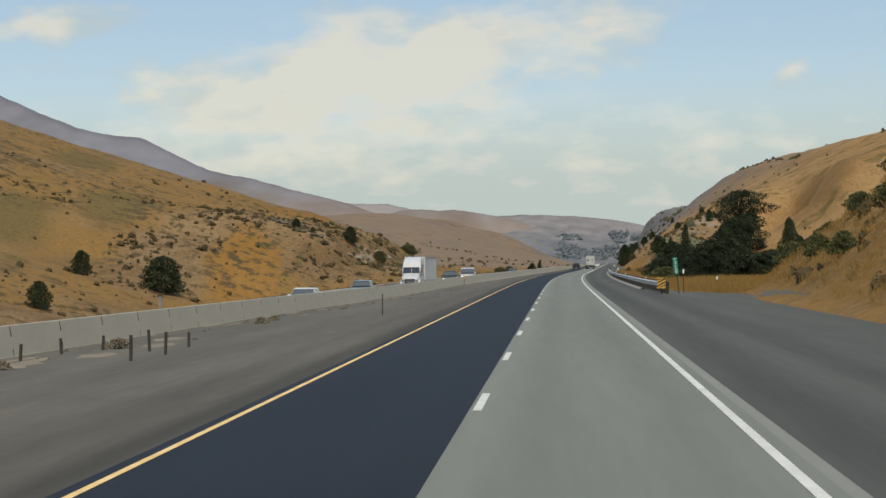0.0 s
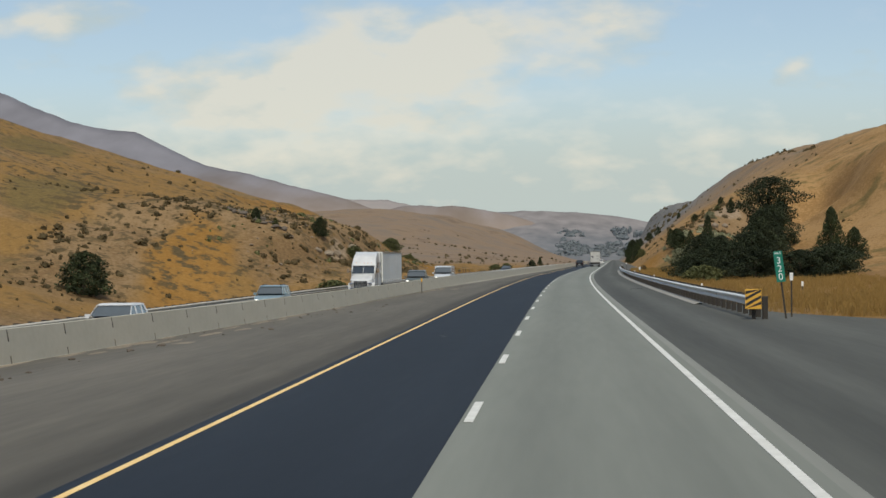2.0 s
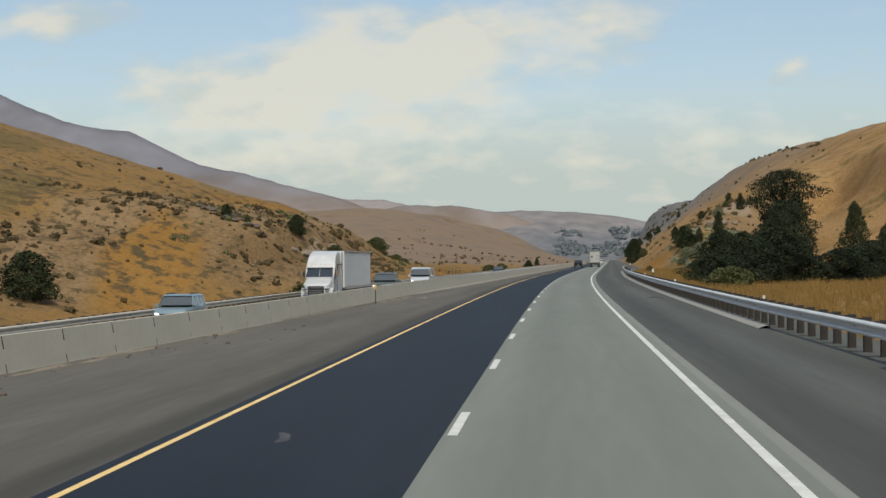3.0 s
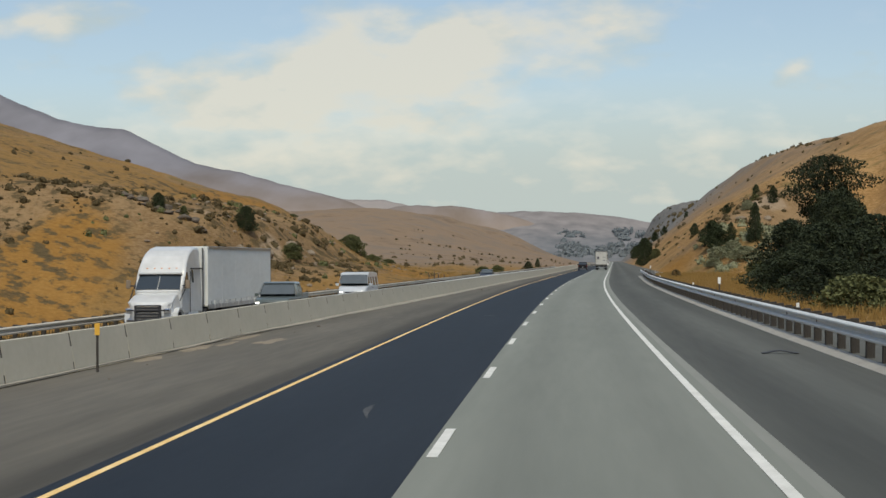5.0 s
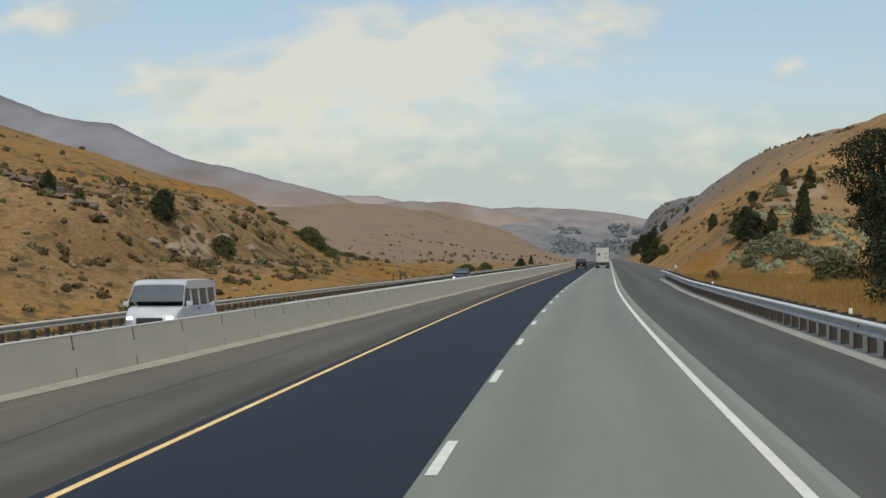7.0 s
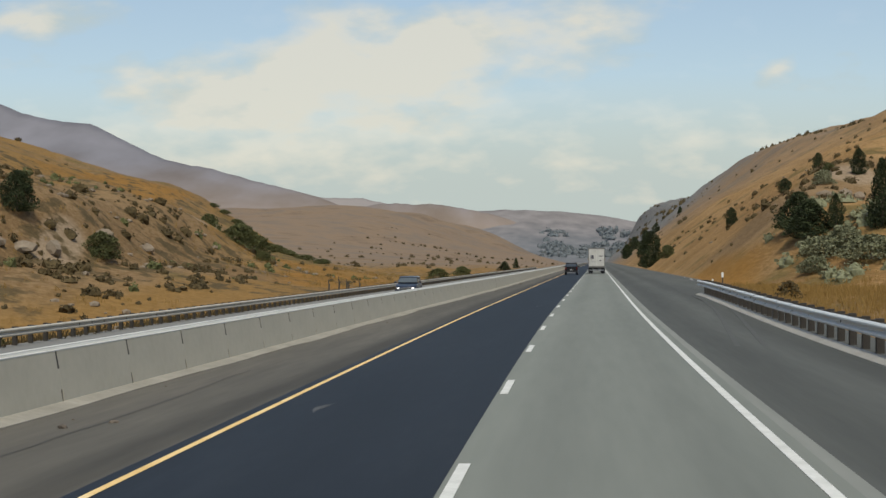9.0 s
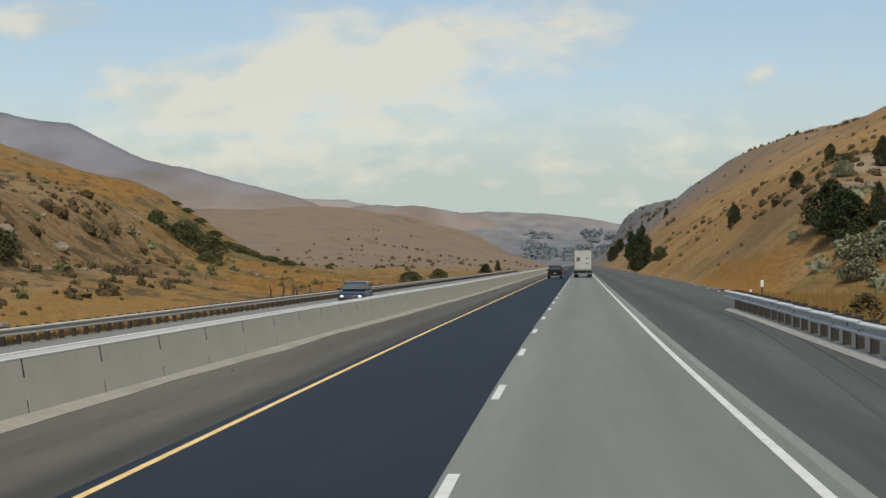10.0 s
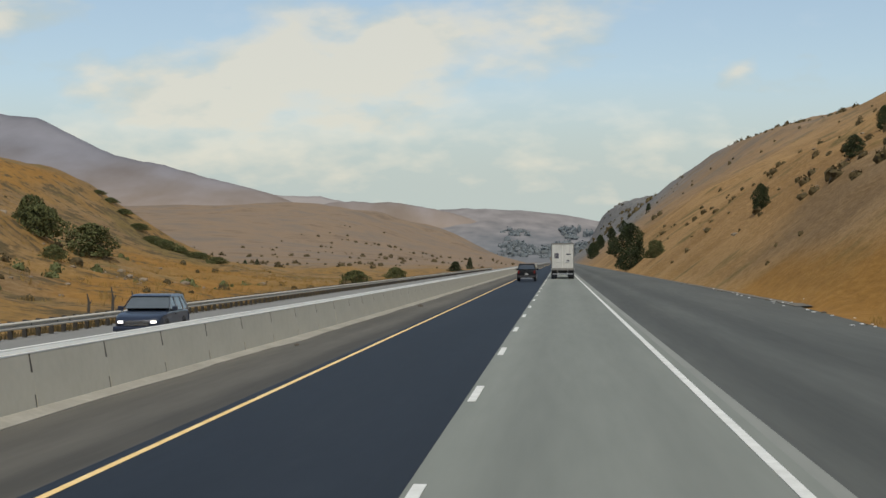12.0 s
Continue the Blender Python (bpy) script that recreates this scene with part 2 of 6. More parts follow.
def height(x, y):
    o = x - rx(y)
    z = -0.06
    if o < 0:
        b = barrier_off(y)
        z = -0.06 - 0.17 * min(max((-3.6 - o) / (-3.6 - b), 0), 1)
        if o < b - 0.3:
            z = LOW - 0.06
        beyond = RAIL_L - 1.0 - o
        if beyond > 0:
            z -= (0.3 + 5.2 * (1 - sstep(300, 385, y))) * sstep(0, 16, beyond)
        toe = lerp(y, LEFT_TOE)
        u = toe - o
        if u > 0:
            crest = lerp(y, LEFT_CREST)
            xc = 200 + rx(y) + toe  # run from the toe to the crest
            steep = sstep(345, 372, y) * (1 - sstep(450, 490, y))
            cut = 5.0 * steep * sstep(19, 29, u) * (1 - sstep(35, 90, u))
            gentle = (crest + 2) * (u / xc) ** 1.15
            back = max(u - rx(y), 0)
            spur = 0.31 * back if back > 68 else 21.1 * (back / 68) ** 1.9
            bend = sstep(400, 560, y)
            gentle += (spur - gentle) * bend
            if u > 250:
                gentle = gentle * 250 / u + 0.02 * (u - 250)
            # the spur ends in a nose that runs down towards the road
            gentle *= 1 - sstep(0, 150, y - lerp(x, SPUR_END))
            wob = 2.6 * fbm(x * 0.022, y * 0.016, 3.1) * sstep(0, 40, u) + 0.8 * fbm(x * 0.09, y * 0.07, 7.7) * sstep(0, 10, u)
            z += max(gentle, 0) + cut + wob * min(1, crest / 15 + 0.1)
            # wide slope farther up the valley
            far = sstep(900, 2600, y) * (1 - 0.8 * sstep(2650, 3300, y))
            if far > 0:
                z = max(z, LOW + far * (lerp(o, VALLEY) + 10 * fbm(x * 0.006, y * 0.0035, 1.7) * sstep(10, 90, u)))
    else:
        z = -0.06 + 0.2 * sstep(270, 320, y) * sstep(4.5, 7.5, o)
        toe = lerp(y, RIGHT_TOE)
        u = o - toe
        if u > 0:
            crest = lerp(y, RIGHT_RIDGE)
            bank = 1 - sstep(110, 146, y)
            # a steep cutting by the road, then an even slope up to the crest
            run = RIGHT_X - rx(y) - toe
            main = 32.5 * (1 - (1 - min(u, 26) / 66) ** 1.62)
            if u > 26:
                v = (u - 26) / max(run - 26, 10)
                main += (crest - main) * (min(v, 1) - 0.08 * sstep(0.8, 1.0, v) * (1 - sstep(1.0, 1.3, v)))
                if v > 1:
                    main += 0.05 * (u - run)
            main *= 1 - sstep(2640, 2900, y)
            near = 0.78 * min(u, 12) + 0.3 * max(u - 12, 0)
            inner = sstep(27, 40, o)
            soft = sstep(335 + 35 * inner, 378 + 45 * inner, y)
            low = 0.10 * u + main * 0.25 * sstep(20, 60, u)
            zz = bank * near + (1 - bank) * (soft * main + (1 - soft) * low)
            gully = x - (35 + (y - 390) * 0.47)
            zz -= min(13.0, 0.62 * zz) * math.exp(-(gully / (30 if gully > 0 else 12)) ** 2) * sstep(20, 32, o) * (1 - sstep(58, 70, o)) * sstep(340, 380, y) * (1 - sstep(440, 500, y))
            wob = 1.6 * fbm(x * 0.03, y * 0.02, 9.3) * sstep(0, 25, u) + 0.45 * fbm(x * 0.11, y * 0.09, 5.5) * sstep(0, 8, u)
            z += zz + wob * min(1, crest / 15)
    return z


def axis(points):
    out = []
    for (a, b, step) in points:
        v = a
        while v < b - 1e-6:
            out.append(v)
            v += step
    out.append(points[-1][1])
    return out


gx = axis([(-900, -400, 25), (-400, -180, 9), (-180, -60, 3.0), (-60, -20, 1.25), (-20, 12, 2.0), (12, 60, 1.25), (60, 160, 3.0), (160, 250, 9), (250, 700, 30)])
gy = axis([(-60, 60, 6), (60, 560, 2.2), (560, 800, 4), (800, 1300, 10), (1300, 2000, 20), (2000, 3400, 35)])


def grid_mesh(name, xs, ys, fn):
    verts = [(o + rx(y), y, fn(o + rx(y), y)) for y in ys for o in xs]
    w = len(xs)
    faces = [(j * w + i, j * w + i + 1, (j + 1) * w + i + 1, (j + 1) * w + i) for j in range(len(ys) - 1) for i in range(w - 1)]
    me = bpy.data.meshes.new(name)
    me.from_pydata(verts, [], faces)
    me.polygons.foreach_set("use_smooth", [True] * len(me.polygons))
    me.update()
    return me


def hillside():
    """Dry grass: golden patches, bare earth and dull sage, distance haze painted in farther up the valley."""
    m = bpy.data.materials.new("dry_grass_hillside")
    m.use_nodes = True
    n, l = nodes_of(m.node_tree)
    out, b = n.new("ShaderNodeOutputMaterial"), n.new("ShaderNodeBsdfPrincipled")
    tc, sep = n.new("ShaderNodeTexCoord"), n.new("ShaderNodeSeparateXYZ")
    l.new(tc.outputs["Object"], sep.inputs[0])

    def tex(scale, detail, stretch=(1, 1, 1), rough=0.55):
        mp, t = n.new("ShaderNodeMapping"), n.new("ShaderNodeTexNoise")
        mp.inputs["Scale"].default_value = stretch
        t.inputs["Scale"].default_value, t.inputs["Detail"].default_value, t.inputs["Roughness"].default_value = scale, detail, rough
        l.new(tc.outputs["Object"], mp.inputs[0])
        l.new(mp.outputs[0], t.inputs["Vector"])
        return t.outputs[0]

    def ramp(src, stops):
        r = n.new("ShaderNodeValToRGB")
        e = r.color_ramp.elements
        while len(e) < len(stops):
            e.new(0.5)
        for el, (p, rgb) in zip(e, stops):
            el.position, el.color = p, (*rgb, 1)
        l.new(src, r.inputs[0])
        return r.outputs[0]

    def mixed(f, a_, b_):
        x = n.new("ShaderNodeMix")
        x.data_type = "RGBA"
        l.new(f, x.inputs[0])
        l.new(a_, x.inputs[6])
        l.new(b_, x.inputs[7])
        return x.outputs[2]

    def scaled(src, lo, hi):
        r = n.new("ShaderNodeMapRange")
        r.interpolation_type = "SMOOTHSTEP"
        r.inputs["From Min"].default_value, r.inputs["From Max"].default_value = lo, hi
        l.new(src, r.inputs["Value"])
        return r.outputs[0]

    def plus(a_, b_, k):
        x = n.new("ShaderNodeMath")
        x.operation = "MULTIPLY_ADD"
        l.new(b_, x.inputs[0])
        x.inputs[1].default_value = k
        l.new(a_, x.inputs[2])
        return x.outputs[0]

    def zone(cx, cy, rx_, ry_, turn=0.0, ragged=0.9):
        """1 inside a patch of ground round (cx, cy), fading over an uneven edge."""
        mv, mp, ln = n.new("ShaderNodeVectorMath"), n.new("ShaderNodeMapping"), n.new("ShaderNodeVectorMath")
        mv.operation, ln.operation = "SUBTRACT", "LENGTH"
        mv.inputs[1].default_value = (cx, cy, 0)
        l.new(tc.outputs["Object"], mv.inputs[0])
        mp.vector_type = "TEXTURE"
        mp.inputs["Rotation"].default_value = (0, 0, radians(turn))
        mp.inputs["Scale"].default_value = (rx_, ry_, 1e6)
        l.new(mv.outputs[0], mp.inputs[0])
        l.new(mp.outputs[0], ln.inputs[0])
        return scaled(plus(plus(ln.outputs["Value"], mid, ragged), patch, ragged), 1.25 + ragged, 0.75 + ragged)

    def most(*masks):
        out_ = masks[0]
        for other in masks[1:]:
            x = n.new("ShaderNodeMath")
            x.operation = "MAXIMUM"
            l.new(out_, x.inputs[0])
            l.new(other, x.inputs[1])
            out_ = x.outputs[0]
        return out_

    big, mid, fine, patch = tex(0.022, 6), tex(0.11, 7), tex(1.3, 6, (1, 1, 2.5), 0.7), tex(0.05, 8, (1, 0.7, 1), 0.62)
    grass = ramp(fine, [(0.3, GRASS_DARK), (0.5, GRASS_MID), (0.72, GRASS_LIGHT)])
    orange = ramp(plus(fine, patch, 0.6), [(0.55, (0.188, 0.096, 0.024)), (0.8, (0.248, 0.131, 0.034)), (1.0, (0.300, 0.168, 0.050))])
    earth = ramp(plus(fine, patch, 0.8), [(0.62, (0.118, 0.075, 0.036)), (0.85, (0.182, 0.116, 0.056)), (1.1, (0.250, 0.168, 0.088))])
    olive = ramp(fine, [(0.3, (0.105, 0.076, 0.028)), (0.6, (0.175, 0.124, 0.048))])
    near = mixed(scaled(plus(big, mid, 0.5), 0.68, 0.92), grass, earth)
    brown = ramp(plus(fine, patch, 0.9), [(0.68, (0.180, 0.104, 0.042)), (0.92, (0.258, 0.152, 0.060)), (1.18, (0.330, 0.205, 0.090))])
    near = mixed(scaled(plus(sep.outputs[0], mid, 16), 19, 36), near, brown)
    near = mixed(scaled(plus(mid, big, 0.6), 0.86, 0.98), near, olive)
    # brushy grey-brown ground and the bare cut bank beyond the opposite lanes
    near = mixed(most(zone(-78, 330, 10, 40, 4), zone(-60, 212, 14, 48, 3, 1.2), zone(-47, 386, 14, 46, -6), zone(-70, 372, 12, 26, 10), zone(36, 414, 14, 34, -20, 1.1)), near, earth)
    # olive hollows high on the spur
    near = mixed(most(zone(-152, 520, 9, 60, 12), zone(-101, 372, 8, 34, 8), zone(-112, 318, 10, 30), zone(-66, 622, 5, 40, 24, 0.6)), near, olive)
    # smooth orange grass
    near = mixed(most(zone(-64.5, 335, 7.5, 26, 5, 0.7), zone(-98, 615, 10, 60, 2, 0.7), zone(-27, 462, 6.5, 52, 3, 0.7), zone(-44, 555, 12, 34, 8, 0.7), zone(15, 372, 5.5, 34, -4, 0.8)), near, orange)
    # washed-out pale scars
    near = mixed(most(zone(-44, 381, 1.9, 8, 6, 1.2), zone(-55, 378, 1.6, 9, 8, 1.3), zone(-47, 447, 2.5, 6, 0, 1.3), zone(40, 432, 3.4, 7, 0, 1.3)), near, ramp(fine, [(0.3, (0.22, 0.16, 0.10)), (0.7, (0.34, 0.262, 0.18))]))
    # low brush in loose drifts
    tuft, drift = tex(0.42, 4, (1, 0.8, 1), 0.6), tex(0.016, 4)
    amount = n.new("ShaderNodeMath")
    amount.operation = "MULTIPLY"
    l.new(scaled(plus(tuft, mid, 0.35), 0.66, 0.80), amount.inputs[0])
    l.new(scaled(drift, 0.38, 0.53), amount.inputs[1])
    left = n.new("ShaderNodeMath")
    left.operation = "MULTIPLY"
    l.new(amount.outputs[0], left.inputs[0])
    l.new(scaled(sep.outputs[0], 24, -10), left.inputs[1])
    near = mixed(left.outputs[0], near, ramp(fine, [(0.3, (0.062, 0.047, 0.024)), (0.55, (0.10, 0.073, 0.036)), (0.75, (0.15, 0.108, 0.054))]))
    # distance haze painted in as a pinkish tint that grows with y
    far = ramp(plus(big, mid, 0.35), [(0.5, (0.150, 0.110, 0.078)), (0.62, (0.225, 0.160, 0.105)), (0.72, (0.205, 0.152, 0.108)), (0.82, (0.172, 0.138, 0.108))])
    haze_mask = scaled(plus(sep.outputs[1], big, 500), 850, 1650)
    talus = n.new("ShaderNodeMath")
    talus.operation = "MULTIPLY"
    l.new(scaled(plus(sep.outputs[1], mid, 500), 1420, 1720), talus.inputs[0])
    l.new(scaled(plus(sep.outputs[0], big, 60), 60, 105), talus.inputs[1])
    # grey rock on the far crest, bluish haze included in its colour
    hazy_rock = ramp(mid, [(0.35, (0.10, 0.105, 0.105)), (0.5, (0.165, 0.162, 0.155)), (0.65, (0.23, 0.205, 0.175))])
    l.new(mixed(talus.outputs[0], mixed(haze_mask, near, far), hazy_rock), b.inputs["Base Color"])
    b.inputs["Roughness"].default_value, b.inputs["Specular IOR Level"].default_value = 0.95, 0.1
    bp = n.new("ShaderNodeBump")
    bp.inputs["Strength"].default_value, bp.inputs["Distance"].default_value = 0.4, 0.5
    l.new(plus(fine, mid, 2.0), bp.inputs["Height"])
    l.new(bp.outputs[0], b.inputs["Normal"])
    l.new(b.outputs[0], out.inputs[0])
    return m


GRASS_DARK, GRASS_MID, GRASS_LIGHT = (0.182, 0.106, 0.035), (0.230, 0.136, 0.046), (0.285, 0.173, 0.064)
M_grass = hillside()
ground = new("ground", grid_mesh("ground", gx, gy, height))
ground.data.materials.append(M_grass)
tagged(ground, "dry golden grass hillsides sloping down to the road", "ground", kind="structure")


def mountainside(name, low_rgb, high_rgb, z0, z1, var=0.14, grain=0.012):
    """Low slope colour to crest colour, distance haze painted into both, broken up by noise."""
    m = bpy.data.materials.new(name)
    m.use_nodes = True
    n, l = nodes_of(m.node_tree)
    out, b = n.new("ShaderNodeOutputMaterial"), n.new("ShaderNodeBsdfPrincipled")
    tc, sep, mp, t = n.new("ShaderNodeTexCoord"), n.new("ShaderNodeSeparateXYZ"), n.new("ShaderNodeMapping"), n.new("ShaderNodeTexNoise")
    l.new(tc.outputs["Object"], sep.inputs[0])
    l.new(tc.outputs["Object"], mp.inputs[0])
    mp.inputs["Scale"].default_value = (1, 0.25, 0.6)
    t.inputs["Scale"].default_value, t.inputs["Detail"].default_value = grain, 8
    l.new(mp.outputs[0], t.inputs["Vector"])
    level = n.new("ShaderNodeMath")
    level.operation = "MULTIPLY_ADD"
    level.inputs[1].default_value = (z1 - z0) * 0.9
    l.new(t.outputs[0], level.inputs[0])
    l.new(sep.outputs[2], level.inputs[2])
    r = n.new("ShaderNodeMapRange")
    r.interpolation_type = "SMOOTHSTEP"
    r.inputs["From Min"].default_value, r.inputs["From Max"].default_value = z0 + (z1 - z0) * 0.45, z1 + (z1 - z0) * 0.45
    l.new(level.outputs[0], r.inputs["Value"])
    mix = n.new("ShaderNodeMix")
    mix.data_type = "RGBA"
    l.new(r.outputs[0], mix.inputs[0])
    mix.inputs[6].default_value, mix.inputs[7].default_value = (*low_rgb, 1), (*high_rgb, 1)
    k = n.new("ShaderNodeMapRange")
    k.inputs["From Min"].default_value, k.inputs["From Max"].default_value = 0.3, 0.7
    k.inputs["To Min"].default_value, k.inputs["To Max"].default_value = 1 - var, 1 + var
    l.new(t.outputs[0], k.inputs["Value"])
    sc_ = n.new("ShaderNodeVectorMath")
    sc_.operation = "SCALE"
    l.new(mix.outputs[2], sc_.inputs[0])
    l.new(k.outputs[0], sc_.inputs["Scale"])
    l.new(sc_.outputs[0], b.inputs["Base Color"])
    b.inputs["Roughness"].default_value, b.inputs["Specular IOR Level"].default_value = 1.0, 0.0
    l.new(b.outputs[0], out.inputs[0])
    return m


# the far ridges carry their lilac and blue haze as base colour
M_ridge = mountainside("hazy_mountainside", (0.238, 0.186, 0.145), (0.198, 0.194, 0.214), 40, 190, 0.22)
M_ridge_far = mat("haze_pale_hillside", [(0.3, (0.25, 0.235, 0.235)), (0.5, (0.28, 0.255, 0.245)), (0.7, (0.31, 0.28, 0.26))], 0.003, 1.0, bump=0.0, detail=6, spec=0.0)
M_ridge_wood = mountainside("haze_blue_hillside", (0.160, 0.168, 0.180), (0.226, 0.210, 0.207), 5, 90, 0.16, 0.03)


def ridge(name, y_crest, profile, material, foot, label, seed):
    """A far range of hills: crest heights along x, falling towards the viewer."""
    xs = [profile[0][0] + (profile[-1][0] - profile[0][0]) * i / 150 for i in range(151)]
    verts, faces = [], []
    rows = 26
    for j in range(rows + 1):
        v = j / rows
        for x in xs:
            top = lerp(x, profile) + 3.5 * fbm(x * 0.012, seed, 0.3) + 1.2 * fbm(x * 0.06, seed, 2.3)
            spur = 1 + 0.10 * fbm(x * 0.008, v * 1.5, seed, 5) * (1 - v)
            verts.append((x * (1 - 0.12 * (1 - v)), y_crest - foot * (1 - v), -5 + (top + 5) * (v ** 1.25) * spur))
    w = len(xs)
    for x in xs:
        verts.append((x, y_crest + 200, -5))
    for j in range(rows + 1):
        for i in range(w - 1):
            faces.append((j * w + i, j * w + i + 1, (j + 1) * w + i + 1, (j + 1) * w + i))
    me = bpy.data.meshes.new(name)
    me.from_pydata(verts, [], faces)
    me.polygons.foreach_set("use_smooth", [True] * len(me.polygons))
    me.materials.append(material)
    return tagged(new(name, me), label, "backdrop", kind="structure")


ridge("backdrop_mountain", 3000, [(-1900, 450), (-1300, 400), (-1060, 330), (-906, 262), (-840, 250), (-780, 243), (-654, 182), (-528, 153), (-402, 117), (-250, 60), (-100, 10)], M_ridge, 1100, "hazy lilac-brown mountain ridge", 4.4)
ridge("backdrop_far_hill", 4300, [(-1200, 160), (-700, 165), (-576, 166), (-455, 160), (-390, 146), (-200, 120), (0, 60), (200, 20)], M_ridge_far, 700, "distant hill ridge with pale haze in its colour", 9.1)
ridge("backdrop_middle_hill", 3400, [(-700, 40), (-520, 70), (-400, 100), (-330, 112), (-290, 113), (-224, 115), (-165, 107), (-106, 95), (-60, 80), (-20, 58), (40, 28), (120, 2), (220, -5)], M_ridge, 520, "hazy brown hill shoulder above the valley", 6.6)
ridge("backdrop_valley_head", 3800, [(-700, 70), (-420, 98), (-230, 107), (-137, 111), (-85, 113), (-39, 114), (30, 110), (81, 105), (147, 96), (200, 88), (420, 84), (900, 84)], M_ridge_wood, 1500, "wooded hillside closing the valley, blue haze in its colour", 2.2)

# ---- carriageways ----
def ribbon(name, left, right, ys, mats, z=lambda o, y: 0.0, cols=2, label="", thick=0.05, category="road"):
    """A strip of paving that follows the road, between two offsets (numbers or functions of y)."""
    fl = left if callable(left) else (lambda y, v=left: v)
    fr = right if callable(right) else (lambda y, v=right: v)
    me = bpy.data.meshes.new(name)
    verts, faces = [], []
    for y in ys:
        c, a = rx(y), heading(y)
        for i in range(cols):
            o = fl(y) + (fr(y) - fl(y)) * i / (cols - 1)
            verts.append((c + o, y, z(o, y)))
        verts.append((c + fr(y), y, z(fr(y), y) - thick))
        verts.append((c + fl(y), y, z(fl(y), y) - thick))
    w = cols + 2
    for j in range(len(ys) - 1):
        for i in range(w):
            k = (i + 1) % w
            faces.append((j * w + i, j * w + k, (j + 1) * w + k, (j + 1) * w + i))
    me.from_pydata(verts, [], faces)
    me.materials.append(mats)
    uv = me.uv_layers.new(name="lane")
    flat = []
    for loop in me.loops:
        x, y, _ = verts[loop.vertex_index]
        flat += [x - rx(y), y]
    uv.data.foreach_set("uv", flat)
    me.update()
    ob = new(name, me)
    if label:
        tagged(ob, label, category, kind="structure")
    return ob


ROAD_Y = axis([(-40, 700, 5), (700, 2000, 40)])


def shoulder_z(o, y):
    b = barrier_off(y)
    return -0.01 - (0.17 - 0.12 * sstep(125, 190, y)) * min(max((-3.6 - o) / (-3.6 - b), 0), 1)


def right_z(o, y):
    return -0.008 + 0.2 * sstep(270, 320, y) * sstep(4.5, 7.5, o)


def right_edge(y):
    return lerp(y, [(-40, 12.6), (60, 13.0), (104, 14.2), (116, 9.6), (300, 9.4), (325, 9.8), (345, 10.5), (380, 11.8), (480, 12.0), (2000, 12.0)])


ribbon("road_left_lane", -3.52, -0.03, ROAD_Y, M_new_asphalt, label="fresh dark blue-grey asphalt passing lane")
ribbon("road_right_lane", -0.03, 3.95, ROAD_Y, M_concrete_lane, lambda o, y: -0.003, label="worn light grey concrete driving lane")
ribbon("pavement_edge", 3.95, 4.14, ROAD_Y, M_strip, lambda o, y: -0.004, label="pale concrete edge strip beside the lane", category="pavement")
ribbon("pavement_right_shoulder", 4.14, right_edge, ROAD_Y, M_shoulder, right_z, 5, "old dark grey asphalt right shoulder", category="pavement")
ribbon("pavement_left_shoulder", lambda y: barrier_off(y) - 0.1, -3.52, ROAD_Y, M_median, shoulder_z, 5, "dusty dark asphalt shoulder along the barrier", category="pavement")
ribbon("road_opposite", RAIL_L - 0.7, lambda y: barrier_off(y) - 0.75, ROAD_Y, M_far_road, opposite_z, 12, "grey asphalt opposite carriageway at a lower level")

ribbon("yellow_edge_line", -3.34, -3.245, ROAD_Y, M_yellow, lambda o, y: 0.006, thick=0.004, label="solid yellow painted edge line", category="road marking")
ribbon("white_edge_line", 3.62, 3.76, ROAD_Y, M_white_line, lambda o, y: 0.004, thick=0.004, label="solid white painted edge line", category="road marking")
ribbon("opposite_edge_line", RAIL_L + 2.75, RAIL_L + 2.9, ROAD_Y, M_white_line, lambda o, y: LOW + 0.006, thick=0.004, label="white painted edge line of the opposite carriageway", category="road marking")


# ---- building helpers ----
def part(name, bm, material, parent=None, label="", smooth=False, m=None):
    """Links a bmesh as one mesh object under a thing or a part."""
    me = bpy.data.meshes.new(name)
    bm.to_mesh(me)
    bm.free()
    if smooth:
        me.polygons.foreach_set("use_smooth", [True] * len(me.polygons))
    for mm in (material if isinstance(material, (list, tuple)) else [material]):
        me.materials.append(mm)
    ob = new(name, me)
    if parent:
        ob.parent = parent
    if m is not None:
        ob.matrix_basis = m
    if label:
        ob["label"] = label
    return ob


def again(ob, parent, m):
    """Another piece on the same mesh."""
    o = new(ob.name.split(".")[0], ob.data)
    o.parent = parent
    o.matrix_basis = m
    return o


def empty(name, label, category, group="", m=None):
    e = new(name)
    e.empty_display_size = 0.3
    if m is not None:
        e.matrix_basis = m
    return tagged(e, label, category, group)


def add_box(bm, lo, hi, bevel=0.0, mat_i=0):
    r = bmesh.ops.create_cube(bm, size=1)
    vs = r["verts"]
    for v in vs:
        v.co = Vector([lo[i] + (v.co[i] + 0.5) * (hi[i] - lo[i]) for i in range(3)])
    fs = list({f for v in vs for f in v.link_faces})
    for f in fs:
        f.material_index = mat_i
    if bevel:
        es = list({e for v in vs for e in v.link_edges})
        bmesh.ops.bevel(bm, geom=es, offset=bevel, segments=2, affect="EDGES", profile=0.6)
    return vs


def box(lo, hi, bevel=0.0):
    bm = bmesh.new()
    add_box(bm, lo, hi, bevel)
    return bm


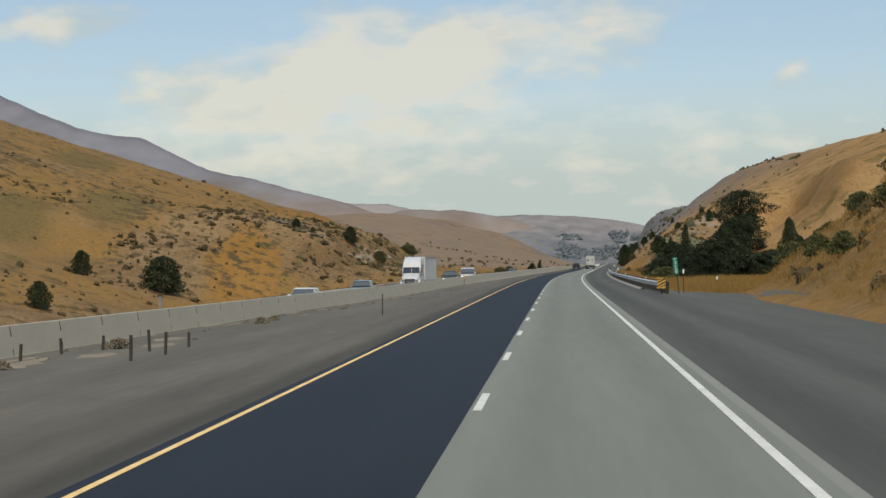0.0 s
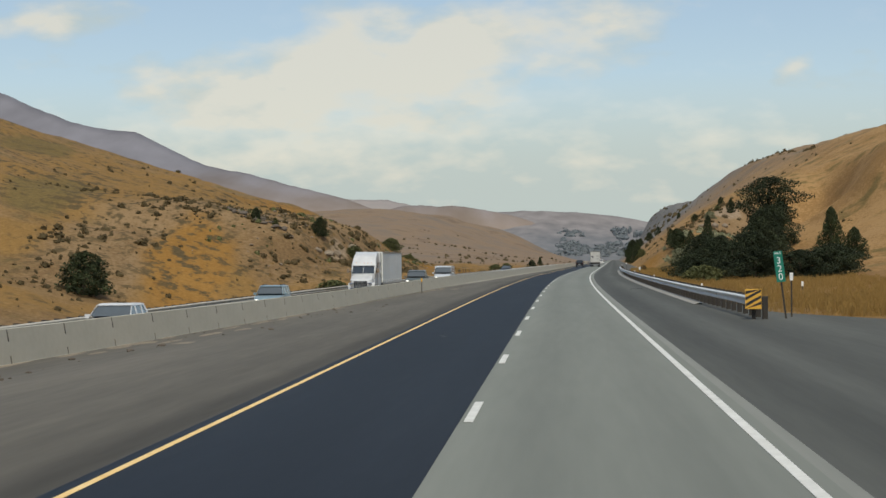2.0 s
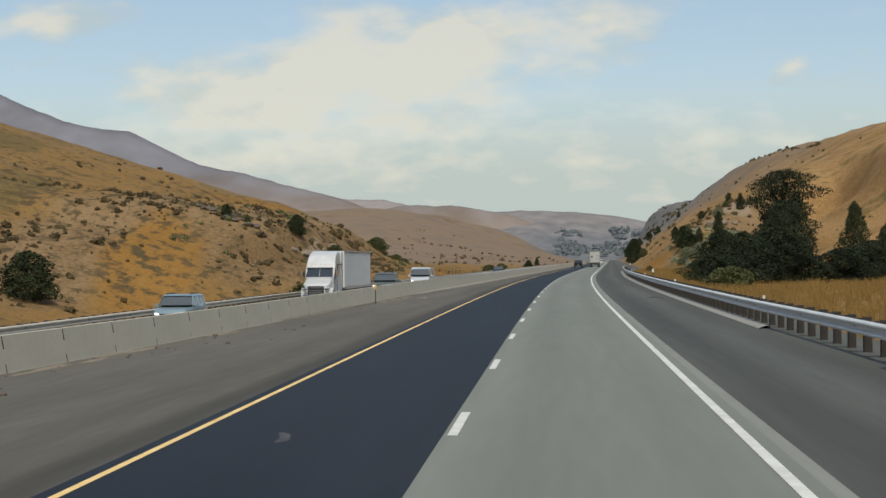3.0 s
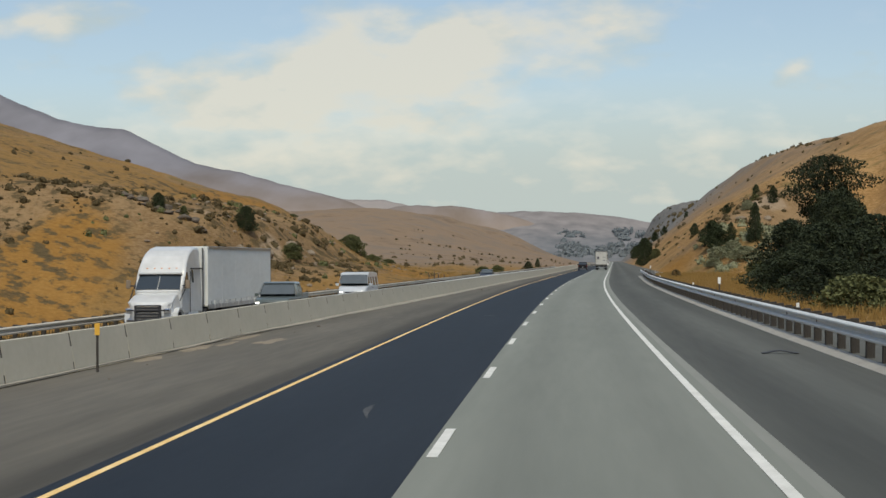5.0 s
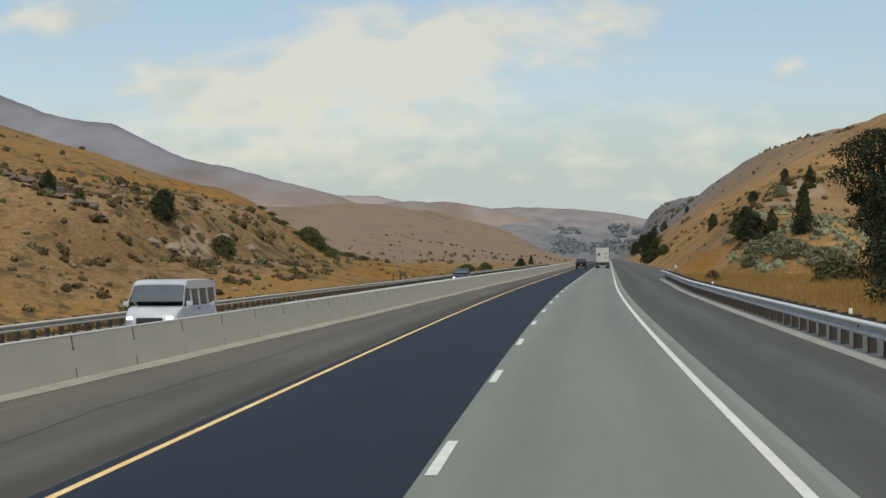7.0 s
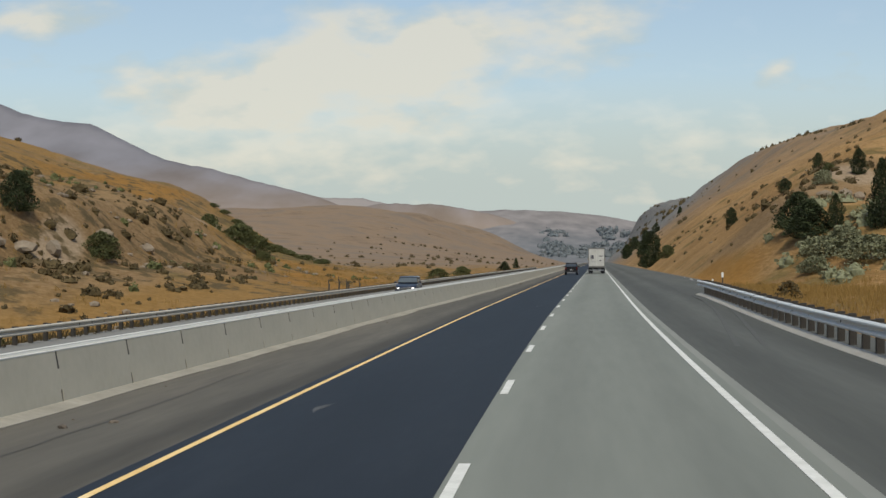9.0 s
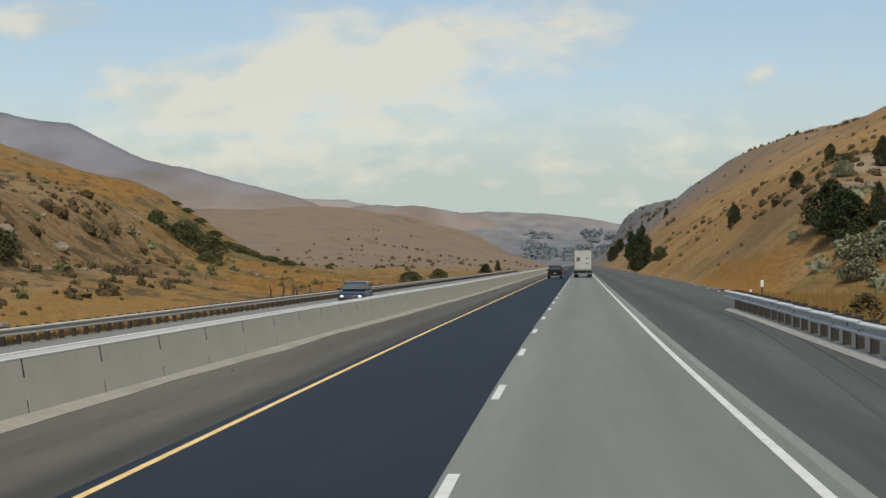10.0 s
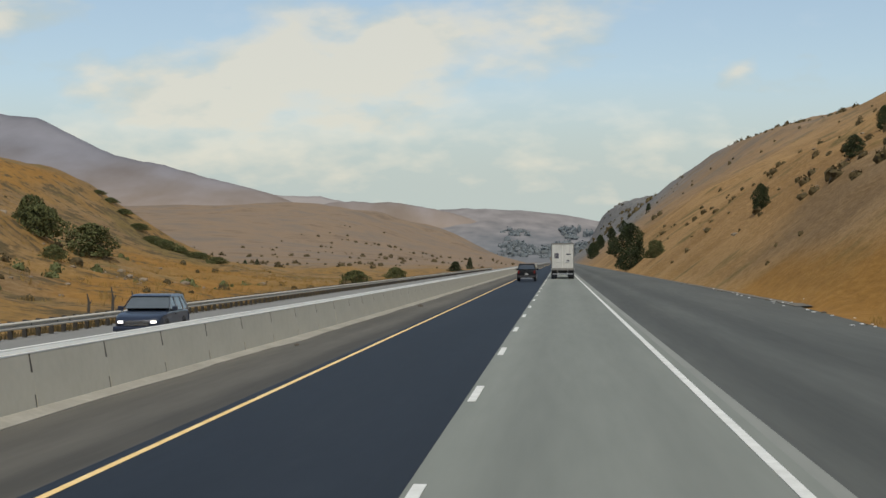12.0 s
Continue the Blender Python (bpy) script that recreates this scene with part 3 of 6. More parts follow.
def add_cyl(bm, p, q, r0, r1=None, n=10):
    r1 = r0 if r1 is None else r1
    p, q = Vector(p), Vector(q)
    d = q - p
    m = Matrix.Translation((p + q) / 2) @ d.to_track_quat("Z", "Y").to_matrix().to_4x4()
    bmesh.ops.create_cone(bm, cap_ends=True, segments=n, radius1=r0, radius2=r1, depth=d.length, matrix=m)


def extrude_profile(pts, a, b, axis_i=0, bevel=0.0):
    """A closed outline in the two other axes, drawn out from a to b along one axis."""
    bm = bmesh.new()

    def at(p, v):
        c = list(p)
        c.insert(axis_i, v)
        return bm.verts.new(c)
    va = [at(p, a) for p in pts]
    vb = [at(p, b) for p in pts]
    n = len(pts)
    bm.faces.new(va)
    bm.faces.new(list(reversed(vb)))
    for i in range(n):
        bm.faces.new((va[i], vb[i], vb[(i + 1) % n], va[(i + 1) % n]))
    bmesh.ops.recalc_face_normals(bm, faces=bm.faces)
    if bevel:
        bmesh.ops.bevel(bm, geom=list(bm.edges), offset=bevel, segments=2, affect="EDGES", profile=0.6)
    return bm


def on_road(o, y, z=0.0, turn=0.0):
    """The pose at an offset from the lane line, turned with the road."""
    return Matrix.Translation((rx(y) + o, y, z)) @ Matrix.Rotation(heading(y) + radians(turn), 4, "Z")


def ground_z(o, y):
    return height(rx(y) + o, y)


# ---- broken lane line ----
bm = bmesh.new()
add_box(bm, (0.03, -1.52, 0.0), (0.16, 1.52, 0.006))
dash = None
DASH0, CYCLE = 37.37, 12.19
for k in range(-4, 60):
    y = DASH0 + CYCLE * k
    if dash is None:
        dash = tagged(part("lane_dash", bm, M_white_line), "white painted dash of the broken lane line", "road marking", kind="structure")
        dash.matrix_basis = on_road(0, y, 0.002)
    else:
        d = new("lane_dash", dash.data)
        d.matrix_basis = on_road(0, y, 0.002)
        tagged(d, dash["label"], "road marking", kind="structure")

# ---- concrete barrier between the carriageways ----
SEG = 3.865
prof = [(0.0, 0.0), (0.0, 0.06), (-0.06, 0.15), (-0.19, 0.95), (-0.36, 0.95), (-0.49, 0.15), (-0.55, 0.06), (-0.55, 0.0)]


def barrier_segment():
    """A precast length, its ends notched above and below a plain middle."""
    bm = bmesh.new()
    h = SEG / 2

    def ring(y, s=1.0):
        return [bm.verts.new((x, y, z)) for x, z in prof]
    ys = [-h + 0.042, -h + 0.08, 0, h - 0.08, h - 0.042]
    rings = []
    for y in ys:
        rings.append(ring(y))
    n = len(prof)
    for a, b in zip(rings, rings[1:]):
        for i in range(n):
            bm.faces.new((a[i], a[(i + 1) % n], b[(i + 1) % n], b[i]))
    bm.faces.new(rings[0])
    bm.faces.new(list(reversed(rings[-1])))
    # tongue between two lengths
    bm2 = extrude_profile([(-0.094, 0.33), (-0.143, 0.66), (-0.40, 0.66), (-0.45, 0.33)], h - 0.07, h + 0.07, 1)
    tmp = bpy.data.meshes.new("tongue")
    bm2.to_mesh(tmp)
    bm2.free()
    bm.from_mesh(tmp)
    bmesh.ops.recalc_face_normals(bm, faces=bm.faces)
    return bm


def barrier_pose(y):
    a = barrier_off(y)
    slope = (barrier_off(y + 2) - barrier_off(y - 2)) / 4
    return Matrix.Translation((rx(y) + a, y, -0.32 + 0.17 * sstep(125, 190, y))) @ Matrix.Rotation(heading(y) - math.atan(slope), 4, "Z")


y = 8.6
segment = None
while y < 860:
    if segment is None:
        segment = tagged(part("concrete_barrier", barrier_segment(), M_barrier), "grey precast concrete barrier length with dusty pale foot", "barrier", "concrete barrier along the median")
        foot = extrude_profile([(0.012, 0.0), (0.012, 0.05), (-0.02, 0.095), (-0.05, 0.095), (-0.05, 0.0)], -SEG / 2 + 0.04, SEG / 2 - 0.04, 1)
        part("barrier_foot", foot, M_barrier_foot, segment, "dust-whitened foot")
        # dark inserts fill the slots above and below the tongue
        part("joint", extrude_profile([(-0.142, 0.66), (-0.195, 0.935), (-0.352, 0.935), (-0.40, 0.66)], SEG / 2 - 0.044, SEG / 2 + 0.044, 1), M_joint, segment, "dark insert filling the joint")
        part("joint", extrude_profile([(-0.012, 0.0), (-0.012, 0.055), (-0.075, 0.15), (-0.10, 0.33), (-0.44, 0.33), (-0.53, 0.0)], SEG / 2 - 0.044, SEG / 2 + 0.044, 1), M_joint, segment, "dark insert filling the joint")
        segment.matrix_basis = barrier_pose(y)
    else:
        copy_thing(segment, barrier_pose(y))
    y += SEG


# a concrete cap behind the barrier, wider up the road
def cap_back(y):
    return barrier_off(y) - 0.34 - 0.36 * sstep(222, 275, y)


ribbon("barrier_cap", cap_back, lambda y: barrier_off(y) - 0.345, axis([(228, 860, 4)]), M_cap, lambda o, y: 0.79, 2, "pale concrete cap behind the barrier", 0.9, "barrier")
ribbon("barrier_cap_lip", lambda y: cap_back(y) - 0.09, cap_back, axis([(228, 860, 4)]), M_lip, lambda o, y: 0.81, 2, "whitish lip of the concrete cap", 0.9, "barrier")
ribbon("barrier_top_edge", lambda y: barrier_off(y) - 0.25, lambda y: barrier_off(y) - 0.185, axis([(190, 860, 4)]), M_lip, lambda o, y: 0.808, 2, "pale strip along the top edge of the barrier", 0.02, "barrier")

# pale dust that has gathered along the foot of the barrier
ribbon("dust_apron", lambda y: barrier_off(y) - 0.02, lambda y: barrier_off(y) + 0.34 * sstep(140, 230, y) + 0.14 * fbm(y * 0.11, 4.0, 1.0), axis([(140, 500, 1.5), (500, 850, 8)]), M_dust, lambda o, y: shoulder_z(o, y) + 0.012 + 0.05 * (1 - sstep(0, 0.35, o - barrier_off(y))), 5, "pale dust drifted along the barrier foot", 0.03, "dust")

# ---- guardrails ----
M_reflector = plain("white_reflector", (0.75, 0.75, 0.72), 0.4)
def w_beam(length):
    """A folded steel beam, front towards +x."""
    out = [(0.0, 0.0), (0.05, 0.01), (0.10, 0.03), (0.107, 0.06), (0.10, 0.09), (0.02, 0.128), (0.0, 0.14), (0.0, 0.20), (0.02, 0.21), (0.10, 0.232), (0.107, 0.262), (0.10, 0.292), (0.03, 0.325), (0.0, 0.335)]
    back = [(x - 0.004, z) for x, z in reversed(out)]
    return extrude_profile(out + back, 0, length, 1)


PANEL = 3.81


def guardrail(name, y0, y1, off, face, z_of, label, group, steel):
    """Steel beam on timber posts; face +1 looks towards +x."""
    rail = empty(name, label, "guardrail", group)
    beam = post = block = None
    y = y0
    while y < y1:
        m = Matrix.Translation((rx(y) + off(y), y, z_of(y) + 0.43)) @ Matrix.Rotation(heading(y + PANEL / 2) - math.atan((off(y + PANEL) - off(y)) / PANEL), 4, "Z")
        if face < 0:
            m = m @ Matrix.Translation((0, PANEL, 0)) @ Matrix.Rotation(math.pi, 4, "Z")
        if beam is None:
            beam = part("rail_beam", w_beam(PANEL + 0.03), steel, rail, "galvanised steel beam", m=m)
        else:
            again(beam, rail, m)
        for yy in (y, y + PANEL / 2):
            mp = Matrix.Translation((rx(yy) + off(yy), yy, z_of(yy))) @ Matrix.Rotation(heading(yy), 4, "Z")
            mp = mp @ Matrix.Rotation(radians(random.uniform(-1.5, 1.5)), 4, "Y") @ Matrix.Scale(face, 4, (1, 0, 0))
            if post is None:
                bm = bmesh.new()
                add_box(bm, (-0.40, -0.08, -0.35), (-0.21, 0.08, 0.80), 0.012)
                post = part("post", bm, M_post, rail, "weathered timber post", m=mp)
                bm = bmesh.new()
                add_box(bm, (-0.21, -0.075, 0.42), (-0.006, 0.075, 0.78), 0.008)
                block = part("block", bm, M_post, rail, "timber spacer block", m=mp)
            else:
                again(post, rail, mp)
                again(block, rail, mp)
        y += PANEL
    return rail


rail_right = guardrail("guardrail", 108.6, 322.5, lambda y: RAIL_R + 0.25 * (1 - sstep(108, 135, y)), -1, lambda y: 0.0 + 0.2 * sstep(270, 320, y), "steel beam guardrail on timber posts along the outer shoulder", "roadside guardrails", M_rail)
rail_left = guardrail("guardrail", 40, 880, lambda y: RAIL_L, 1, lambda y: LOW, "steel beam guardrail on timber posts beyond the opposite lanes", "roadside guardrails", M_rail_old)
ribbon("kerb", RAIL_R - 0.42, RAIL_R - 0.06, axis([(127, 322, 4)]), M_kerb, lambda o, y: 0.012 + 0.075 * sstep(RAIL_R - 0.42, RAIL_R - 0.2, o) + right_z(o, y), 4, "low pale asphalt kerb under the guardrail", 0.12, "kerb")

for i, yy in enumerate((131.4, 175.2, 218.2, 262, 318.2)):
    z0 = 0.78 + 0.2 * sstep(270, 320, yy)
    part("reflector", box((-0.045, -0.02, z0), (0.045, 0.02, z0 + 0.13), 0.006), M_reflector, rail_right, "small white reflector", m=on_road(RAIL_R + 0.3, yy, 0))

# striped end panel of the guardrail
M_sign_yellow = plain("reflective_yellow", (0.72, 0.40, 0.05), 0.45)
M_black = plain("matt_black", (0.018, 0.018, 0.02), 0.6)
M_sign_green = plain("reflective_green", (0.01, 0.19, 0.13), 0.4)
M_white = plain("white_enamel", (0.78, 0.78, 0.76), 0.4)
end = empty("guardrail_terminal", "yellow and black striped end terminal on the guardrail", "guardrail end", m=on_road(RAIL_R + 0.10, 108.2, 0))
part("impact_head", box((-0.17, 0.05, 0.36), (0.22, 0.55, 0.92), 0.03), M_rail, end, "galvanised steel head")
board = part("object_marker", box((-0.27, 0.0, 0.36), (0.29, 0.045, 1.06), 0.008), M_sign_yellow, end, "reflective yellow board")
bm = bmesh.new()
for i in range(5):
    z0 = 0.22 + i * 0.22
    lo, hi = 0.37, 1.05
    pts = [(-0.26, z0), (0.28, z0 + 0.30), (0.28, z0 + 0.41), (-0.26, z0 + 0.11)]
    pts = [(x, min(max(z, lo), hi)) for x, z in pts]
    if pts[0][1] == pts[2][1]:
        continue
    bm.faces.new([bm.verts.new((x, -0.004, z)) for x, z in pts])
part("stripes", bm, M_black, board, "black diagonal stripes")
part("end_post", box((-0.02, 0.2, -0.3), (0.12, 0.34, 0.5), 0.01), M_post, end, "timber post")

# milepost sign
sign = empty("milepost_sign", "green milepost sign reading 320 on a leaning steel post", "road sign", m=pose(9.3, 109.0, 0.0, 0, -7, 0))
part("post", box((-0.03, 0.0, -0.4), (0.03, 0.05, 2.3), 0.004), M_post, sign, "brown steel post")
plate = part("sign_plate", box((-0.155, -0.03, 1.30), (0.155, -0.012, 2.40), 0.006), M_sign_green, sign, "reflective green plate")


def lettering(text, size, x, y, z, material, parent, name="lettering"):
    cu = bpy.data.curves.new(name, "FONT")
    cu.body, cu.size, cu.align_x, cu.align_y, cu.extrude = text, size, "CENTER", "CENTER", 0.002
    tmp = bpy.data.objects.new(name, cu)
    me = bpy.data.meshes.new_from_object(tmp)
    bpy.data.objects.remove(tmp)
    me.materials.append(material)
    ob = new(name, me)
    ob.parent = parent
    ob.matrix_basis = pose(x, y, z, 90, 0, 0)
    return ob


for i, ch in enumerate("320"):
    lettering(ch, 0.34, 0, -0.034, 2.06 - 0.29 * i, M_white, plate, "digit")
lettering("MILE", 0.11, 0, -0.034, 2.32, M_white, plate, "word")


# ---- delineators and timber stakes ----
def delineator(o, y, z, h=1.3, lean=0):
    d = empty("delineator", "slim roadside delineator post with white reflector", "delineator", "roadside delineators", on_road(o, y, z) @ Matrix.Rotation(radians(lean), 4, "Y"))
    part("stake", box((-0.03, -0.012, -0.2), (0.03, 0.012, h - 0.2), 0.003), M_post, d, "dark steel stake")
    part("reflector", box((-0.06, -0.018, h - 0.28), (0.06, 0.006, h), 0.004), M_white, d, "white reflector")
    return d


delineator(9.7, 110.5, 0.1, 1.5)
delineator(7.4 - rx(198) + 1.1, 199, 0.05, 1.35)
delineator(9.0, 321.0, 0.25, 1.2)
delineator(15.4, 147.0, ground_z(15.4, 147.0), 0.8)


def stake(o, y, h, lean=0):
    s_ = tagged(part("timber_stake", box((-0.034, -0.034, -0.3), (0.034, 0.034, h), 0.006), M_post), "short weathered timber stake in the gravel shoulder", "stake", "stakes beside the barrier")
    s_.matrix_basis = on_road(o, y, shoulder_z(o, y)) @ Matrix.Rotation(radians(lean), 4, "Y")
    return s_


for o, y, h, lean in ((-8.9, 38.0, 0.62, 1), (-9.6, 42.5, 0.58, -2), (-8.7, 40.6, 0.58, 2), (-9.0, 44.5, 0.42, 0), (-12.0, 39.2, 0.42, 3), (-11.9, 42.2, 0.42, -3), (-11.3, 44.0, 0.4, 4)):
    stake(o, y, h, lean)


def slim_post(o, y, h, tip, label):
    d = empty("delineator", label, "delineator", "roadside delineators", on_road(o, y, shoulder_z(o, y)))
    part("stake", box((-0.026, -0.012, -0.25), (0.026, 0.012, h), 0.003), M_post, d, "dark steel stake")
    if tip:
        part("reflector", box((-0.055, -0.018, h - 0.22), (0.055, 0.0, h + 0.03), 0.004), M_sign_yellow, d, "yellow reflector")
    return d


slim_post(-6.35, 69.9, 0.9, False, "slim dark post standing in the gravel shoulder")
slim_post(-8.25, 161.0, 1.0, True, "slim dark post with yellow reflector beside the barrier")

marker = empty("marker_post", "grey square marker post behind the far guardrail", "post", m=on_road(-22.9, 97, LOW))
part("post", box((-0.09, -0.06, -0.3), (0.09, 0.06, 1.55), 0.012), M_grey_post, marker, "grey weathered post")
part("cap", box((-0.11, -0.08, 1.55), (0.11, 0.08, 1.62), 0.012), M_post, marker, "dark cap")

# torn tyre tread lying on the shoulder
bm = bmesh.new()
rows = []
for i in range(13):
    u = i / 12
    px_, py_ = -0.42 + 0.84 * u, 0.10 * math.sin(3.6 * u)
    lift = 0.012 + 0.05 * math.sin(math.pi * u) ** 2
    half = 0.075 + 0.02 * math.sin(9 * u)
    rows.append([bm.verts.new((px_, py_ - half, lift)), bm.verts.new((px_, py_ + half, lift + 0.015)), bm.verts.new((px_, py_ + half, lift + 0.03)), bm.verts.new((px_, py_ - half, lift + 0.015))])
for a_, b_ in zip(rows, rows[1:]):
    for i in range(4):
        bm.faces.new((a_[i], a_[(i + 1) % 4], b_[(i + 1) % 4], b_[i]))
bm.faces.new(rows[0])
bm.faces.new(list(reversed(rows[-1])))
bmesh.ops.recalc_face_normals(bm, faces=bm.faces)
shred = tagged(part("tyre_tread", bm, M_black), "torn black strip of tyre tread on the shoulder", "debris")
shred.matrix_basis = on_road(6.5, 165.5, right_z(6.5, 165.5) - 0.008)


# ---- vehicles ----
def paint(name, rgb, rough=0.3):
    m = bpy.data.materials.new(name)
    m.use_nodes = True
    n, l = nodes_of(m.node_tree)
    out, b = n.new("ShaderNodeOutputMaterial"), n.new("ShaderNodeBsdfPrincipled")
    t, r = n.new("ShaderNodeTexNoise"), n.new("ShaderNodeValToRGB")
    t.inputs["Scale"].default_value, t.inputs["Detail"].default_value = 1.7, 6
    tc = n.new("ShaderNodeTexCoord")
    l.new(tc.outputs["Object"], t.inputs["Vector"])
    r.color_ramp.elements[0].position, r.color_ramp.elements[0].color = 0.3, (*shade(rgb, 0.86), 1)
    r.color_ramp.elements[1].position, r.color_ramp.elements[1].color = 0.7, (*shade(rgb, 1.04), 1)
    l.new(t.outputs[0], r.inputs[0])
    l.new(r.outputs[0], b.inputs["Base Color"])
    b.inputs["Roughness"].default_value = rough
    b.inputs["Coat Weight"].default_value, b.inputs["Coat Roughness"].default_value = 0.5, 0.08
    l.new(b.outputs[0], out.inputs[0])
    return m


def lit(name, rgb, strength):
    m = bpy.data.materials.new(name)
    m.use_nodes = True
    b = m.node_tree.nodes["Principled BSDF"]
    b.inputs["Base Color"].default_value = (*rgb, 1)
    b.inputs["Emission Color"].default_value = (*rgb, 1)
    b.inputs["Emission Strength"].default_value = strength
    b.inputs["Roughness"].default_value = 0.15
    return m


M_car_white = paint("white_car_paint", (0.72, 0.72, 0.71))
M_cab_white = paint("white_cab_paint", (0.60, 0.61, 0.61))
M_trailer = mat("grey_white_trailer_side", [(0.3, (0.60, 0.61, 0.58)), (0.5, (0.68, 0.69, 0.66)), (0.7, (0.74, 0.75, 0.72))], 0.5, 0.5, bump=0.03, stretch=(1, 0.3, 1))
M_trailer_rear = mat("dusty_white_trailer_doors", [(0.3, (0.40, 0.40, 0.38)), (0.5, (0.52, 0.52, 0.49)), (0.7, (0.58, 0.575, 0.545))], 0.9, 0.55, bump=0.04, stretch=(1, 1, 0.4))
M_black_paint = plain("black_car_paint", (0.007, 0.008, 0.010), 0.55, spec=0.18)
M_blue_grey = paint("blue_grey_car_paint", (0.20, 0.28, 0.32))
M_dark_teal = paint("dark_grey_car_paint", (0.085, 0.105, 0.10))
M_silver = paint("silver_van_paint", (0.50, 0.53, 0.56))
M_navy = paint("dark_blue_car_paint", (0.012, 0.018, 0.036))
M_glass = plain("tinted_window_glass", (0.03, 0.04, 0.05), 0.06, 0.0, var=0.05, bump=0.0, spec=0.8)
# base colour lightened to imitate sky reflected in the glass
M_windscreen = plain("sky_tinted_car_glass", (0.085, 0.10, 0.11), 0.10, 0.0, var=0.08, bump=0.0, spec=0.8)
M_tyre = plain("tyre_rubber", (0.02, 0.02, 0.021), 0.85)
M_rim = plain("alloy_rim", (0.35, 0.35, 0.36), 0.35, 0.8)
M_trim = plain("black_plastic_trim", (0.025, 0.025, 0.027), 0.6)
M_chrome = plain("chrome_trim", (0.6, 0.6, 0.62), 0.15, 1.0)
M_headlight = lit("lit_headlight", (1.0, 0.97, 0.90), 1.3)
M_taillight = plain("red_tail_lamp", (0.13, 0.010, 0.009), 0.25)
M_amber = plain("amber_marker_lamp", (0.65, 0.22, 0.02), 0.3)
M_plate = plain("pale_number_plate", (0.6, 0.6, 0.58), 0.5)
M_bar = plain("dark_bar", (0.08, 0.08, 0.1), 0.6)
M_amber_grey = plain("brownish_mirror_shell", (0.22, 0.17, 0.12), 0.4)
M_grey_frame = plain("weathered_grey_frame", (0.17, 0.165, 0.155), 0.6, 0.2)
M_tank = plain("brushed_aluminium", (0.5, 0.5, 0.51), 0.3, 0.9)


def eased(outline, times=2):
    """The outline with its corners cut to curves."""
    for _ in range(times):
        out = []
        for (ya, za), (yb, zb) in zip(outline, outline[1:] + outline[:1]):
            out += [(ya * 0.78 + yb * 0.22, za * 0.78 + zb * 0.22), (ya * 0.22 + yb * 0.78, za * 0.22 + zb * 0.78)]
        outline = out
    return outline


def side_body(outline, w, pinch, belt, bevel=0.05, ends=0.06, nose=0.0):
    """A body from its side outline (y, z), in slices across: drawn in above the belt, rounded in plan at both ends and along its edges."""
    lo_y, hi_y = min(p[0] for p in outline), max(p[0] for p in outline)
    lo_z, top = min(p[1] for p in outline), max(p[1] for p in outline)
    cy, cz = (lo_y + hi_y) / 2, (lo_z + top) / 2
    bm = bmesh.new()
    rings = []
    for s in (-1.0, -0.985, -0.94, -0.85, -0.6, -0.25, 0.25, 0.6, 0.85, 0.94, 0.985, 1.0):
        a = abs(s)
        r = bevel * (1 - math.sqrt(max(0.0, 1 - (max(a - 0.85, 0) / 0.15) ** 2))) * 1.2
        ring = []
        for y, z in outline:
            k = 1.0
            if z > belt:
                k -= pinch * (z - belt) / max(top - belt, 0.01)
            u = (y - cy) / max(hi_y - cy, 0.01)
            back = (ends + nose) * 1.6 if u > 0 else ends * 1.6
            yy = y - u * abs(u) ** 3 * back * a ** 3
            zz = z + (cz - z) / max(top - cz, 0.01) * r
            yy += (cy - yy) / max(hi_y - cy, 0.01) * r
            if u > 0.75:
                k -= (ends + nose) * (u - 0.75) / 0.25
            ring.append(bm.verts.new((s * w / 2 * k, yy, zz)))
        rings.append(ring)
    n = len(outline)
    for a, b in zip(rings, rings[1:]):
        for i in range(n):
            bm.faces.new((a[i], b[i], b[(i + 1) % n], a[(i + 1) % n]))
    caps = [bm.faces.new(rings[0]), bm.faces.new(list(reversed(rings[-1])))]
    bmesh.ops.triangulate(bm, faces=caps)
    bmesh.ops.recalc_face_normals(bm, faces=bm.faces)
    return bm


def disc(r, w, n=20, bevel=0.02):
    bm = bmesh.new()
    bmesh.ops.create_cone(bm, cap_ends=True, segments=n, radius1=r, radius2=r, depth=w, matrix=Matrix.Rotation(math.pi / 2, 4, "Y"))
    bmesh.ops.bevel(bm, geom=[e for e in bm.edges if len(e.link_faces) == 2 and e.calc_face_angle(0) > 1], offset=bevel, segments=2, affect="EDGES")
    return bm


def wheels(thing, spots, r, w):
    for x, y in spots:
        t = part("wheel", disc(r, w), M_tyre, thing, "black tyre", smooth=False, m=pose(x, y, r))
        bm = bmesh.new()
        s = 1 if x > 0 else -1
        bmesh.ops.create_cone(bm, cap_ends=True, segments=16, radius1=r * 0.62, radius2=r * 0.5, depth=0.03, matrix=Matrix.Translation((s * (w / 2 + 0.004), 0, 0)) @ Matrix.Rotation(s * math.pi / 2, 4, "Y"))
        for i in range(5):
            a = i * math.tau / 5
            add_box(bm, (s * (w / 2 + 0.02) - 0.012, math.cos(a) * r * 0.3 - 0.04, math.sin(a) * r * 0.3 - 0.04), (s * (w / 2 + 0.02) + 0.012, math.cos(a) * r * 0.3 + 0.04, math.sin(a) * r * 0.3 + 0.04))
        part("rim", bm, M_rim, t, "metal rim")


